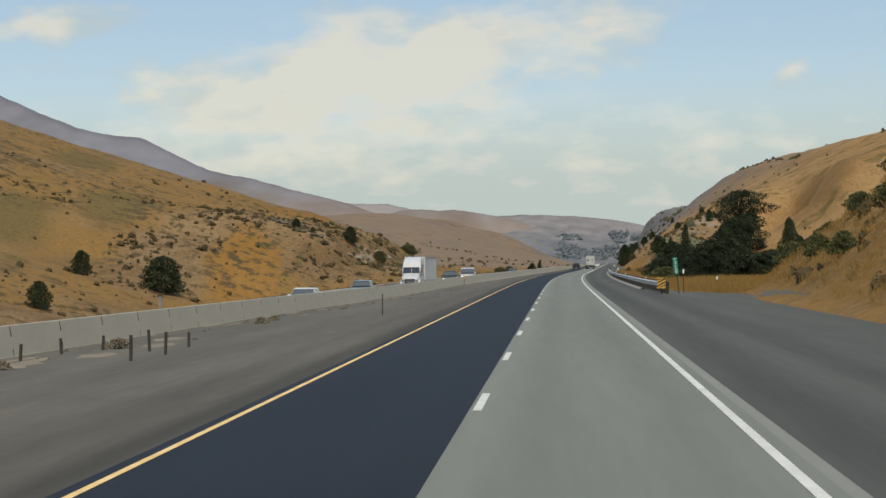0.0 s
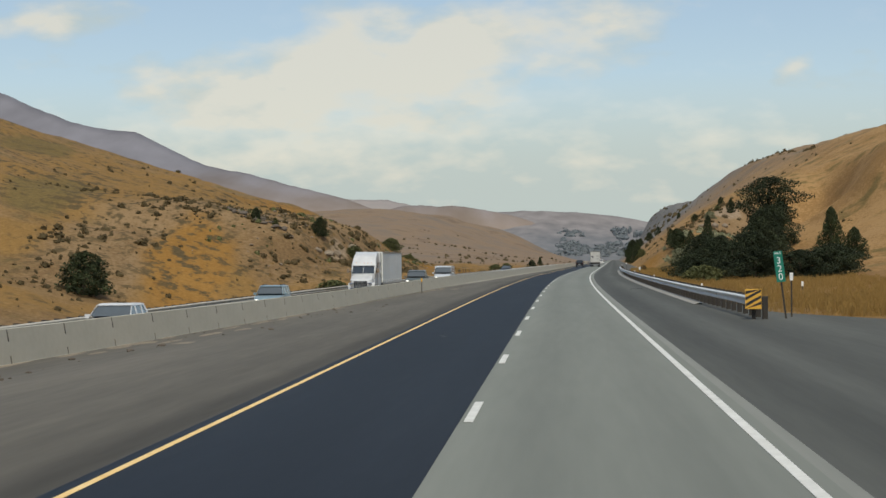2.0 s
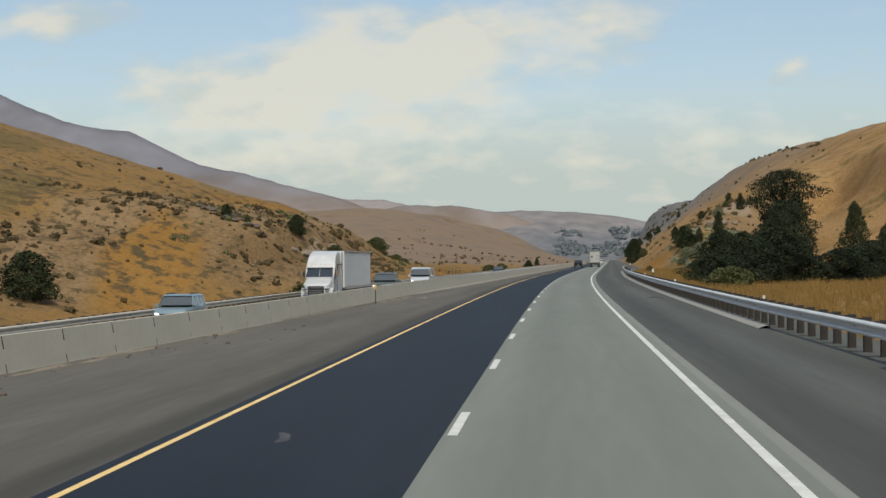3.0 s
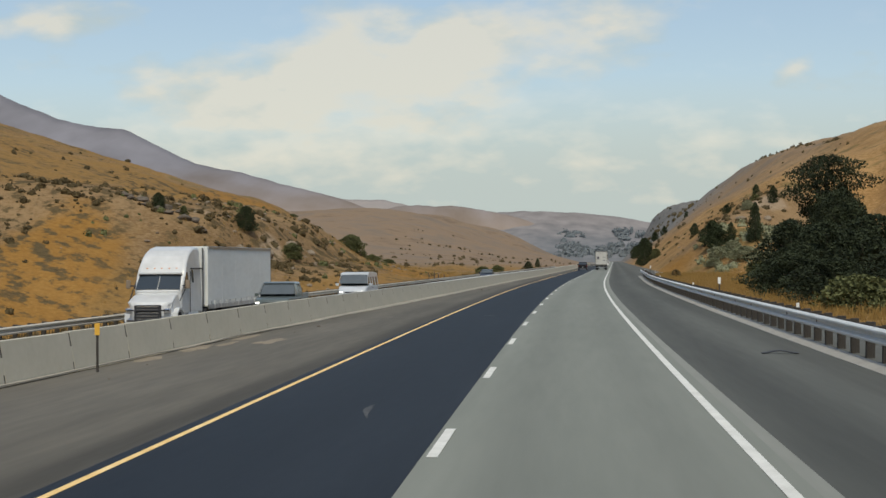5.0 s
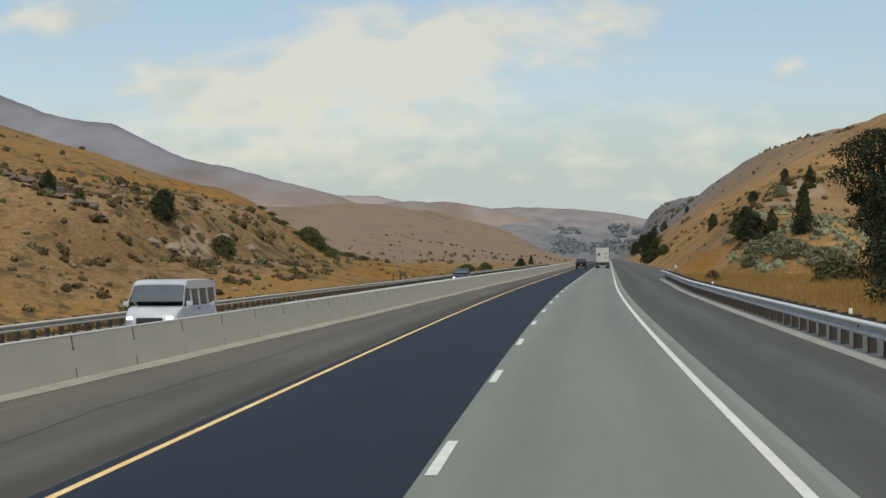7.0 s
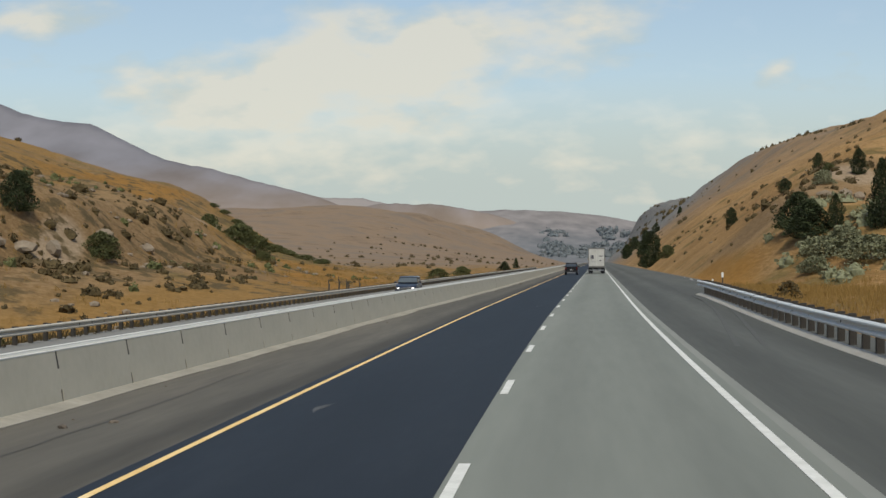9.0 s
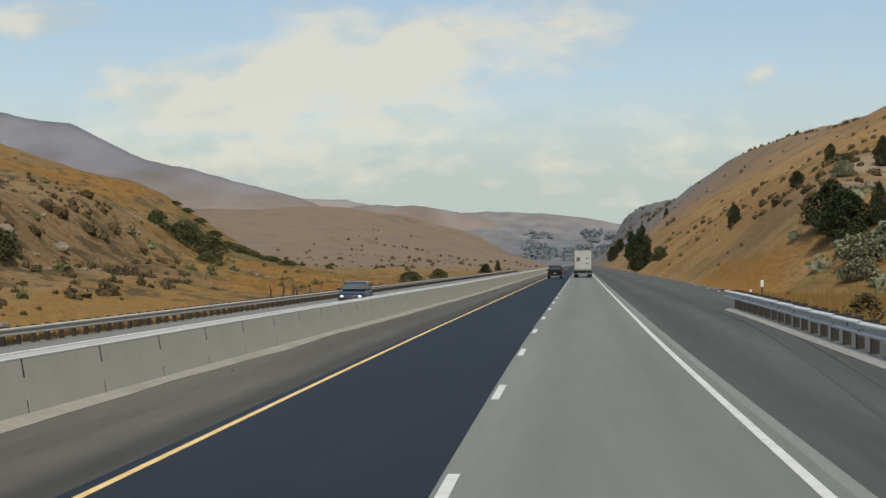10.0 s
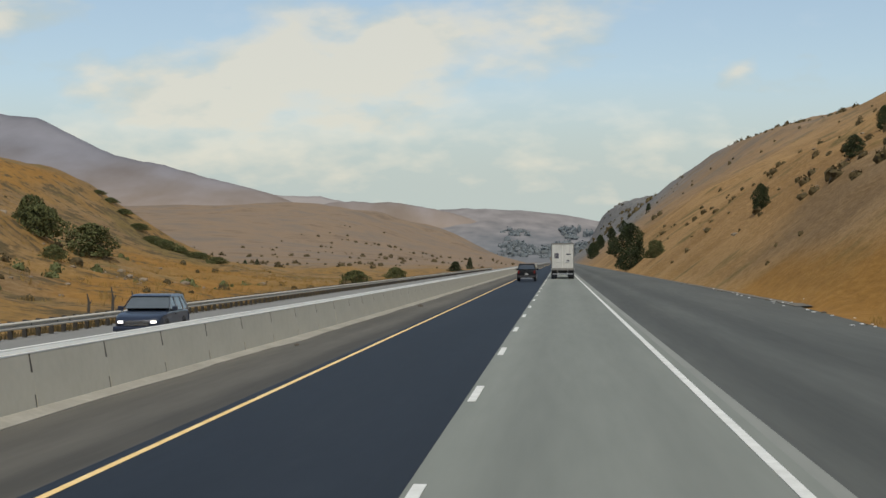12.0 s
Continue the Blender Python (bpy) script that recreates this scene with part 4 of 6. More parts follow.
def quad_panel(pts, thick=0.012):
    """A thin solid panel through four or more corners."""
    bm = bmesh.new()
    f = bm.faces.new([bm.verts.new(p) for p in pts])
    bm.normal_update()
    nrm = f.normal.copy()
    r = bmesh.ops.extrude_face_region(bm, geom=[f])
    for v in r["geom"]:
        if isinstance(v, bmesh.types.BMVert):
            v.co += nrm * thick
    bmesh.ops.recalc_face_normals(bm, faces=bm.faces)
    return bm


def car(m, label, body_mat, kind, lights_on=False, name="car", group="vehicles on the opposite carriageway"):
    """A passenger car, front towards +y."""
    spec = {
        "suv": dict(L=4.7, W=1.9, H=1.74, belt=1.08, hood=1.12, nose=1.0, a=(0.95, 0.35), d=(-2.28, -1.98), r=0.36),
        "jeep": dict(L=4.8, W=1.95, H=1.80, belt=1.12, hood=1.15, nose=1.08, a=(0.85, 0.42), d=(-2.34, -2.16), r=0.39),
        "wagon": dict(L=4.6, W=1.85, H=1.60, belt=1.0, hood=1.0, nose=0.85, a=(1.0, 0.2), d=(-2.24, -1.8), r=0.33),
        "sedan": dict(L=4.7, W=1.83, H=1.46, belt=0.95, hood=0.95, nose=0.78, a=(0.95, 0.1), d=(-1.75, -0.95), r=0.33),
        "van": dict(L=5.9, W=2.02, H=2.1, belt=1.22, hood=1.25, nose=1.05, a=(2.15, 1.45), d=(-2.92, -2.84), r=0.37),
        "pickup": dict(L=5.8, W=2.0, H=1.90, belt=1.16, hood=1.18, nose=1.10, a=(1.25, 0.62), d=(-1.08, -0.92), r=0.39),
    }[kind]
    L_, W_, H_, belt = spec["L"], spec["W"], spec["H"], spec["belt"]
    f, b = L_ / 2, -L_ / 2
    car_ob = empty(name, label, {"van": "van", "pickup": "pickup truck"}.get(kind, "car"), group, m)
    tail = belt + (0.02 if kind != "sedan" else 0.06)
    low = [(b + 0.08, 0.32), (b, 0.50), (b + 0.02, tail - 0.08), (b + 0.10, tail), (spec["a"][0] + 0.05, belt + 0.02), (f - 0.25, spec["nose"]), (f - 0.03, spec["nose"] - 0.16), (f, 0.52), (f - 0.1, 0.26), (b + 0.4, 0.26)]
    if kind == "sedan":
        low[3] = (b + 0.12, tail)
    body = part("body", side_body(eased(low, 2), W_, 0.06, 0.8, 0.07, 0.06, 0.06), body_mat, car_ob, smooth=False)
    ga, gb = spec["a"], spec["d"]
    green = [(gb[0], belt - 0.03), (gb[1], H_ - 0.09), (gb[1] + 0.15, H_ - 0.03), (ga[1] - 0.35, H_ - 0.01), (ga[1], H_ - 0.07), (ga[0], belt - 0.03)]
    part("greenhouse", side_body(eased(green, 1), W_ - 0.08, 0.20 if kind != "van" else 0.12, belt, 0.03, 0.02), M_glass if kind == "jeep" else M_windscreen, car_ob, "dark tinted glass")
    tw = (W_ - 0.06) * (0.82 if kind != "van" else 0.895)
    thick = 0.34 if kind == "van" else 0.12
    roof = [(gb[1] - 0.06, H_ - thick), (gb[1] + 0.06, H_ - 0.015), (ga[1] - 0.35, H_ + 0.015), (ga[1] + 0.02, H_ - 0.06), (ga[1] + 0.06, H_ - thick * 0.7), (ga[1] - 0.1, H_ - thick), (gb[1] + 0.1, H_ - thick)]
    part("roof", side_body(eased(roof, 1), tw + (0.09 if kind == "van" else 0.05), 0.05, H_ - 0.1, 0.02, 0.0), body_mat, car_ob)
    wb, wt = (W_ - 0.08) / 2 + 0.012, tw / 2 + 0.006
    for s in (-1, 1):
        cols = [(ga[0] - 0.02, ga[1] - 0.02, 0.07), (-0.25, -0.30, 0.09), (gb[0] + 0.12, gb[1] + 0.10, 0.13)]
        if kind in ("suv", "wagon", "jeep"):
            cols.append((-1.25, -1.22, 0.09))
        if kind == "van":
            cols += [(0.9, 0.88, 0.10), (-1.5, -1.5, 0.1)]
        for yb_, yt_, t_ in cols:
            part("pillar", quad_panel([(s * wb, yb_ - t_, belt - 0.02), (s * wb, yb_ + t_, belt - 0.02), (s * wt, yt_ + t_, H_ - 0.08), (s * wt, yt_ - t_, H_ - 0.08)], 0.015), body_mat, car_ob)
        part("mirror", box((s * (W_ / 2 + 0.02) - 0.02, ga[0] - 0.42, belt + 0.0), (s * (W_ / 2 + 0.20) + 0.0, ga[0] - 0.28, belt + 0.17), 0.02) if s > 0 else box((s * (W_ / 2 + 0.20), ga[0] - 0.42, belt), (s * (W_ / 2 + 0.0), ga[0] - 0.28, belt + 0.17), 0.02), body_mat, car_ob)
        hx = s * (W_ / 2 - 0.32)
        part("headlight", box((hx - 0.10, f - 0.19, spec["nose"] - 0.27), (hx + 0.10, f - 0.002, spec["nose"] - 0.17), 0.03), M_headlight if lights_on else M_chrome, car_ob, "bright lit headlight" if lights_on else "clear headlight")
        tx = s * (W_ / 2 - 0.17)
        part("tail_light", box((tx - 0.09, b - 0.005, tail - 0.34), (tx + 0.09, b + 0.12, tail - 0.04), 0.02), M_taillight, car_ob, "red tail lamp")
        part("door_handle", box((s * (W_ / 2 - 0.03) - 0.02, -0.2, belt - 0.16), (s * (W_ / 2 - 0.03) + 0.02, 0.0, belt - 0.12), 0.006), M_trim, car_ob)
    grille = part("grille", box((-0.45, f - 0.12, 0.48), (0.45, f + 0.012, spec["nose"] - 0.2), 0.03), M_trim, car_ob, "black radiator grille")
    for i in range(3):
        part("slat", box((-0.42, f + 0.005, 0.52 + i * 0.07), (0.42, f + 0.022, 0.54 + i * 0.07)), M_chrome, grille)
    part("bumper", box((-W_ / 2 + 0.06, f - 0.22, 0.30), (W_ / 2 - 0.06, f + 0.035, 0.48), 0.05), body_mat, car_ob)
    part("rear_bumper", box((-W_ / 2 + 0.05, b - 0.05, 0.36), (W_ / 2 - 0.05, b + 0.2, 0.58), 0.05), M_trim if kind == "jeep" else body_mat, car_ob, "dark bumper" if kind == "jeep" else "")
    pl = part("number_plate", box((-0.16, b - 0.065, 0.66), (0.16, b - 0.01, 0.82), 0.004), M_plate, car_ob, "pale number plate")
    part("plate_bar", box((-0.12, b - 0.07, 0.71), (0.12, b - 0.064, 0.77)), M_bar, pl)
    if kind in ("jeep", "suv"):
        for s in (-1, 1):
            part("roof_rail", box((s * 0.62 - 0.02, -1.6, H_), (s * 0.62 + 0.02, 0.2, H_ + 0.05), 0.01), M_trim, car_ob, "black roof rail")
    if kind == "pickup":
        for s in (-1, 1):
            part("bed_side", box((s * (W_ / 2 - 0.10) - 0.05, b + 0.10, belt - 0.06), (s * (W_ / 2 - 0.10) + 0.05, gb[0] - 0.06, belt + 0.13), 0.025), body_mat, car_ob)
        part("tailgate", box((-W_ / 2 + 0.12, b + 0.02, belt - 0.30), (W_ / 2 - 0.12, b + 0.09, belt + 0.12), 0.02), body_mat, car_ob)
    if kind == "jeep":
        part("lower_valance", box((-0.62, b - 0.03, 0.24), (0.62, b + 0.06, 0.37), 0.03), M_rim, car_ob, "pale exhaust valance")
        part("rear_wiper", box((-0.3, gb[0] - 0.06, belt + 0.06), (0.2, gb[0] - 0.03, belt + 0.085)), M_trim, car_ob)
    wy = L_ / 2 - (0.92 if kind != "van" else 1.0)
    for s in (-1, 1):
        for y in (wy, -wy + 0.05):
            # flat dark disc in place of a hollow, shaded wheel opening
            part("arch_disc", disc(spec["r"] * 1.17, 0.05, 20, 0.01), M_trim, car_ob, "dark disc for the shaded wheel opening", m=pose(s * (W_ / 2 - 0.035), y, spec["r"] + 0.03))
    wheels(car_ob, [(s * (W_ / 2 - 0.12), y) for s in (-1, 1) for y in (wy, -wy + 0.05)], spec["r"], 0.24)
    return car_ob


def trailer(thing, y0, y1, side_mat, rear_mat, skirts):
    """A box trailer from its rear end y0 to its front end y1."""
    w, floor_z, top = 2.6, 1.12, 4.1
    part("trailer_box", box((-w / 2, y0 + 0.06, floor_z), (w / 2, y1, top), 0.03), side_mat, thing, "grey-white box trailer")
    for s in (-1, 1):
        part("top_rail", box((s * w / 2 - 0.03, y0 + 0.06, top - 0.14), (s * w / 2 + 0.03, y1, top + 0.01), 0.01), M_grey_frame if not skirts else M_tank, thing)
        part("bottom_rail", box((s * w / 2 - 0.03, y0 + 0.06, floor_z - 0.12), (s * w / 2 + 0.025, y1, floor_z + 0.1), 0.01), M_tank, thing)
        n = 5
        for i in range(1, n):
            yy = y0 + (y1 - y0) * i / n
            part("rib", box((s * w / 2 - 0.005, yy - 0.025, floor_z + 0.1), (s * (w / 2 + 0.005), yy + 0.025, top - 0.14)) if s > 0 else box((s * (w / 2 + 0.005), yy - 0.025, floor_z + 0.1), (s * w / 2 + 0.005, yy + 0.025, top - 0.14)), side_mat, thing)
        if skirts:
            for i in range(22):
                yy = y0 + 0.7 + i * (y1 - y0 - 1.4) / 21
                part("curtain_buckle", box((min(s * (w / 2 + 0.012), s * (w / 2 + 0.04)), yy - 0.06, floor_z - 0.1), (max(s * (w / 2 + 0.012), s * (w / 2 + 0.04)), yy + 0.06, floor_z + 0.28)), M_tank if i % 2 else M_plate, thing)
            part("side_skirt", box((s * 1.22 - 0.02, y0 + 4.6, 0.35), (s * 1.22 + 0.02, y1 - 3.4, floor_z - 0.1), 0.01), M_trim, thing, "dark side skirt")
        part("mud_flap", box((s * 0.95 - 0.3, y0 + 0.55, 0.18), (s * 0.95 + 0.3, y0 + 0.58, 0.95)), M_trim, thing, "black rubber mud flap")
        part("landing_leg", box((s * 0.9 - 0.06, y1 - 3.2, 0.3), (s * 0.9 + 0.06, y1 - 3.05, floor_z - 0.1)), M_grey_frame, thing)
        part("tail_light", box((s * 0.95 - 0.2, y0 - 0.01, 0.98), (s * 0.95 + 0.2, y0 + 0.08, 1.08), 0.01), M_taillight, thing, "red tail lamp")
        # rear frame and doors
        part("rear_frame_post", box((s * w / 2 - 0.09, y0 - 0.02, floor_z), (s * w / 2 + 0.01, y0 + 0.1, top), 0.015) if s > 0 else box((s * w / 2 - 0.01, y0 - 0.02, floor_z), (s * w / 2 + 0.09, y0 + 0.1, top), 0.015), M_grey_frame, thing, "dark weathered frame post")
        d = part("rear_door", box((min(s * 0.02, s * 1.2), y0 - 0.012, floor_z + 0.1), (max(s * 0.02, s * 1.2), y0 + 0.06, top - 0.16), 0.012), rear_mat, thing, "dusty white trailer door")
        for x in (0.28, 0.8):
            bm = bmesh.new()
            add_cyl(bm, (s * x, y0 - 0.035, floor_z + 0.05), (s * x, y0 - 0.035, top - 0.14), 0.017, n=8)
            part("lock_rod", bm, M_tank, d, "steel lock rod")
        part("hinge", box((s * 1.12 - 0.05, y0 - 0.03, 3.2), (s * 1.12 + 0.05, y0 - 0.01, 3.3)), M_tank, d)
        part("lock_handle", box((s * 0.5 - 0.22, y0 - 0.05, 1.9), (s * 0.5 + 0.22, y0 - 0.03, 1.95)), M_tank, d)
    part("top_frame", box((-w / 2, y0 - 0.025, top - 0.15), (w / 2, y0 + 0.1, top + 0.01), 0.015), M_grey_frame, thing, "dark weathered top frame")
    part("sill_frame", box((-w / 2, y0 - 0.03, floor_z - 0.14), (w / 2, y0 + 0.12, floor_z + 0.1), 0.015), M_grey_frame, thing, "dark weathered sill")
    part("placard", box((-0.95, y0 - 0.02, 2.35), (-0.45, y0 - 0.008, 2.95)), M_bar, thing, "dark square placard")
    part("label_bar", box((0.4, y0 - 0.02, 2.75), (0.95, y0 - 0.008, 2.9)), M_bar, thing, "small dark label")
    part("label_bar", box((0.45, y0 - 0.02, 2.0), (0.75, y0 - 0.008, 2.18)), M_bar, thing, "small dark label")
    part("underride_guard", box((-1.15, y0 + 0.02, 0.5), (1.15, y0 + 0.12, 0.62), 0.01), M_tank, thing, "pale underride bar")
    for s in (-1, 1):
        part("guard_leg", box((s * 0.6 - 0.05, y0 + 0.03, 0.6), (s * 0.6 + 0.05, y0 + 0.11, floor_z - 0.1)), M_grey_frame, thing)
    part("chassis", box((-0.55, y0 + 0.3, floor_z - 0.35), (0.55, y1 - 0.6, floor_z - 0.02), 0.02), M_trim, thing, "dark chassis beams")
    wheels(thing, [(s * x, y) for s in (-1, 1) for x in (1.16, 0.86) for y in (y0 + 1.2, y0 + 2.5)], 0.51, 0.27)


def tractor(thing, f):
    """A sleeper cab with its nose at y = f."""
    w = 2.45
    hood = [(f - 2.35, 0.72), (f - 2.35, 1.98), (f - 1.2, 1.80), (f - 0.25, 1.50), (f - 0.06, 1.32), (f, 0.75), (f - 0.1, 0.62), (f - 1.9, 0.62)]
    part("hood", side_body(hood, w - 0.1, 0.18, 1.1, 0.09, 0.05, 0.16), M_cab_white, thing, "white sloping hood")
    cabp = [(f - 5.7, 0.85), (f - 5.7, 4.02), (f - 4.9, 4.08), (f - 4.35, 4.03), (f - 3.75, 3.88), (f - 3.2, 3.62), (f - 2.8, 3.28), (f - 2.52, 2.96), (f - 2.38, 2.76), (f - 1.72, 1.98), (f - 1.75, 0.85)]
    part("cab", side_body(cabp, w, 0.14, 2.1, 0.12, 0.02, 0.06), M_cab_white, thing, "white sleeper cab with raised roof")
    zt, zb = 2.72, 2.06

    def ys(z):
        return f - 1.72 - (z - 1.98) * (0.66 / 0.78) + 0.035
    for s in (-1, 1):
        part("windshield", quad_panel([(s * 0.02, ys(zb), zb), (s * 1.06, ys(zb) - 0.06, zb), (s * 0.99, ys(zt) - 0.06, zt), (s * 0.02, ys(zt), zt)], 0.02 * -s), M_glass, thing, "dark windshield pane")
        sx = s * (w / 2 - 0.02)
        part("side_window", quad_panel([(sx + s * 0.01, f - 2.0, 2.1), (sx + s * 0.01, f - 3.0, 2.1), (sx - s * 0.10, f - 3.0, 2.86), (sx - s * 0.10, f - 2.62, 2.86)], 0.02), M_glass, thing, "dark side window")
        part("sleeper_window", quad_panel([(sx - s * 0.035, f - 3.75, 2.35), (sx - s * 0.035, f - 3.98, 2.35), (sx - s * 0.085, f - 3.98, 2.95), (sx - s * 0.085, f - 3.75, 2.95)], 0.02), M_glass, thing, "small sleeper window")
        part("door_seam", box((sx - 0.015, f - 3.2, 0.95), (sx + 0.015, f - 3.17, 2.9)), M_trim, thing)
        mir = part("mirror", box((s * 1.42 - 0.10, f - 1.95, 2.1), (s * 1.42 + 0.10, f - 1.80, 2.5), 0.04), M_amber_grey, thing, "brownish side mirror")
        part("mirror_arm", box((min(s * 1.15, s * 1.4), f - 1.9, 2.2), (max(s * 1.15, s * 1.4), f - 1.85, 2.26)), M_trim, mir)
        part("headlight", box((s * 0.9 - 0.16, f - 0.33, 0.98), (s * 0.9 + 0.16, f - 0.06, 1.22), 0.05), M_chrome, thing, "clear headlight")
        part("tank", box((s * 1.0 - 0.22, f - 4.9, 0.42), (s * 1.0 + 0.22, f - 3.2, 0.98), 0.12), M_tank, thing, "aluminium fuel tank")
        part("step", box((s * 1.02 - 0.18, f - 3.1, 0.4), (s * 1.02 + 0.18, f - 2.1, 0.85), 0.03), M_cab_white, thing)
        part("fender", extrude_profile([(f - 2.0, 0.6), (f - 1.95, 1.0), (f - 1.6, 1.22), (f - 1.0, 1.22), (f - 0.65, 1.0), (f - 0.6, 0.6), (f - 0.7, 0.6), (f - 0.76, 0.95), (f - 1.05, 1.12), (f - 1.55, 1.12), (f - 1.84, 0.95), (f - 1.9, 0.6)], s * 1.0 - 0.24, s * 1.0 + 0.24, 0), M_cab_white, thing, "wheel arch")
        part("roof_fairing", box((s * 1.16 - 0.03, f - 6.25, 1.2), (s * 1.16 + 0.03, f - 5.65, 3.9), 0.02), M_cab_white, thing, "side fairing")
        part("guard_bar", box((s * 0.55 - 0.04, f + 0.02, 0.45), (s * 0.55 + 0.04, f + 0.10, 1.35), 0.02), M_trim, thing, "black grille guard")
    g = part("grille", box((-0.62, f - 0.18, 0.62), (0.62, f + 0.012, 1.38), 0.06), M_trim, thing, "black grille")
    for i in range(5):
        part("slat", box((-0.58, f + 0.01, 0.72 + i * 0.14), (0.58, f + 0.028, 0.76 + i * 0.14)), M_chrome, g)
    part("bumper", side_body([(f - 0.5, 0.32), (f - 0.5, 0.66), (f + 0.03, 0.66), (f + 0.05, 0.4), (f - 0.02, 0.3)], w - 0.1, 0.0, 2, 0.05, 0.0, 0.12), M_cab_white, thing, "white front bumper")
    part("guard_bar", box((-0.95, f + 0.03, 0.62), (0.95, f + 0.10, 0.70), 0.02), M_trim, thing, "black grille guard")
    part("guard_bar", box((-0.95, f + 0.03, 1.1), (0.95, f + 0.10, 1.17), 0.02), M_trim, thing, "black grille guard")
    part("visor", box((-1.02, f - 2.50, 2.76), (1.02, f - 2.22, 2.86), 0.03), M_cab_white, thing, "sun visor")
    for i in range(5):
        part("marker_light", box((-0.7 + i * 0.35 - 0.04, f - 2.66, 3.02), (-0.7 + i * 0.35 + 0.04, f - 2.56, 3.06), 0.01), M_amber, thing, "amber marker lamp")
    # black strip stands in for the shadow below the visor
    part("visor_shadow_strip", box((-1.04, f - 2.46, 2.69), (1.04, f - 2.30, 2.76), 0.02), M_trim, thing, "black strip for the shade under the sun visor")
    for s in (-1, 1):
        # black strip added in place of the shaded gap between cab and trailer
        part("gap_strip", box((s * 1.20 - 0.03, f - 5.80, 1.1), (s * 1.20 + 0.03, f - 5.66, 4.0), 0.01), M_trim, thing, "black strip for the dark gap behind the cab")
        part("fairing_band", box((s * 1.165 - 0.03, f - 5.62, 2.98), (s * 1.165 + 0.03, f - 3.5, 3.05), 0.01), M_trim, thing, "black band along the fairing")
        # slanting bracket of the side mirror
        part("mirror_bracket", quad_panel([(s * 1.19, f - 1.35, 1.52), (s * 1.19, f - 1.25, 1.52), (s * 1.235, f - 2.05, 2.06), (s * 1.235, f - 2.18, 2.06)], 0.03), M_trim, thing, "black mirror bracket from hood to door")
    part("frame", box((-0.45, f - 8.0, 0.6), (0.45, f - 1.0, 0.95), 0.02), M_trim, thing, "dark frame rails")
    wheels(thing, [(s * 1.05, f - 1.3) for s in (-1, 1)] + [(s * x, y) for s in (-1, 1) for x in (1.1, 0.8) for y in (f - 6.4, f - 7.7)], 0.52, 0.28)


def semi(m, label, length, side_mat, rear_mat, skirts, group):
    t = empty("semi_truck", label, "truck", group, m)
    trailer(t, 0.0, length, side_mat, rear_mat, skirts)
    tractor(t, length + 6.4)
    return t


AHEAD, ONCOMING = "vehicles driving ahead", "vehicles on the opposite carriageway"
semi(on_road(1.9, 490, 0.0), "white box-trailer truck seen from its dusty rear doors", 14.0, M_trailer, M_trailer_rear, False, AHEAD)
car(on_road(-1.85, 472.0, 0.0), "black boxy sport utility vehicle driving in the dark lane", M_black_paint, "jeep", name="suv", group=AHEAD)
car(on_road(2.0, 705, 0.0), "small white car far ahead in the driving lane", M_car_white, "suv", group=AHEAD)
semi(on_road(-17.6, 222.6, opposite_z(-17.6, 222.6), 180), "white sleeper-cab truck with grey-white trailer coming the other way", 16.0, M_trailer, M_trailer_rear, True, ONCOMING)
car(on_road(-12.8, 234.5, opposite_z(-12.8, 234.5), 180), "silver-white passenger van with lit headlights and dark windows", M_silver, "van", True, "van")
car(on_road(-13.4, 210.5, opposite_z(-13.4, 210.5), 180), "dark grey pickup truck with lit headlights beside the trailer", M_dark_teal, "pickup", True, "pickup_truck")
car(on_road(-13.8, 364, opposite_z(-13.8, 364), 180), "dark blue hatchback with lit headlights", M_navy, "wagon", True)
car(on_road(-18.3, 159.5, opposite_z(-18.3, 159.5), 180), "blue-grey sport utility vehicle with lit headlights", M_blue_grey, "suv", True)
car(on_road(-17.4, 118, opposite_z(-17.4, 118), 180), "white station wagon behind the concrete barrier", M_car_white, "wagon", True)


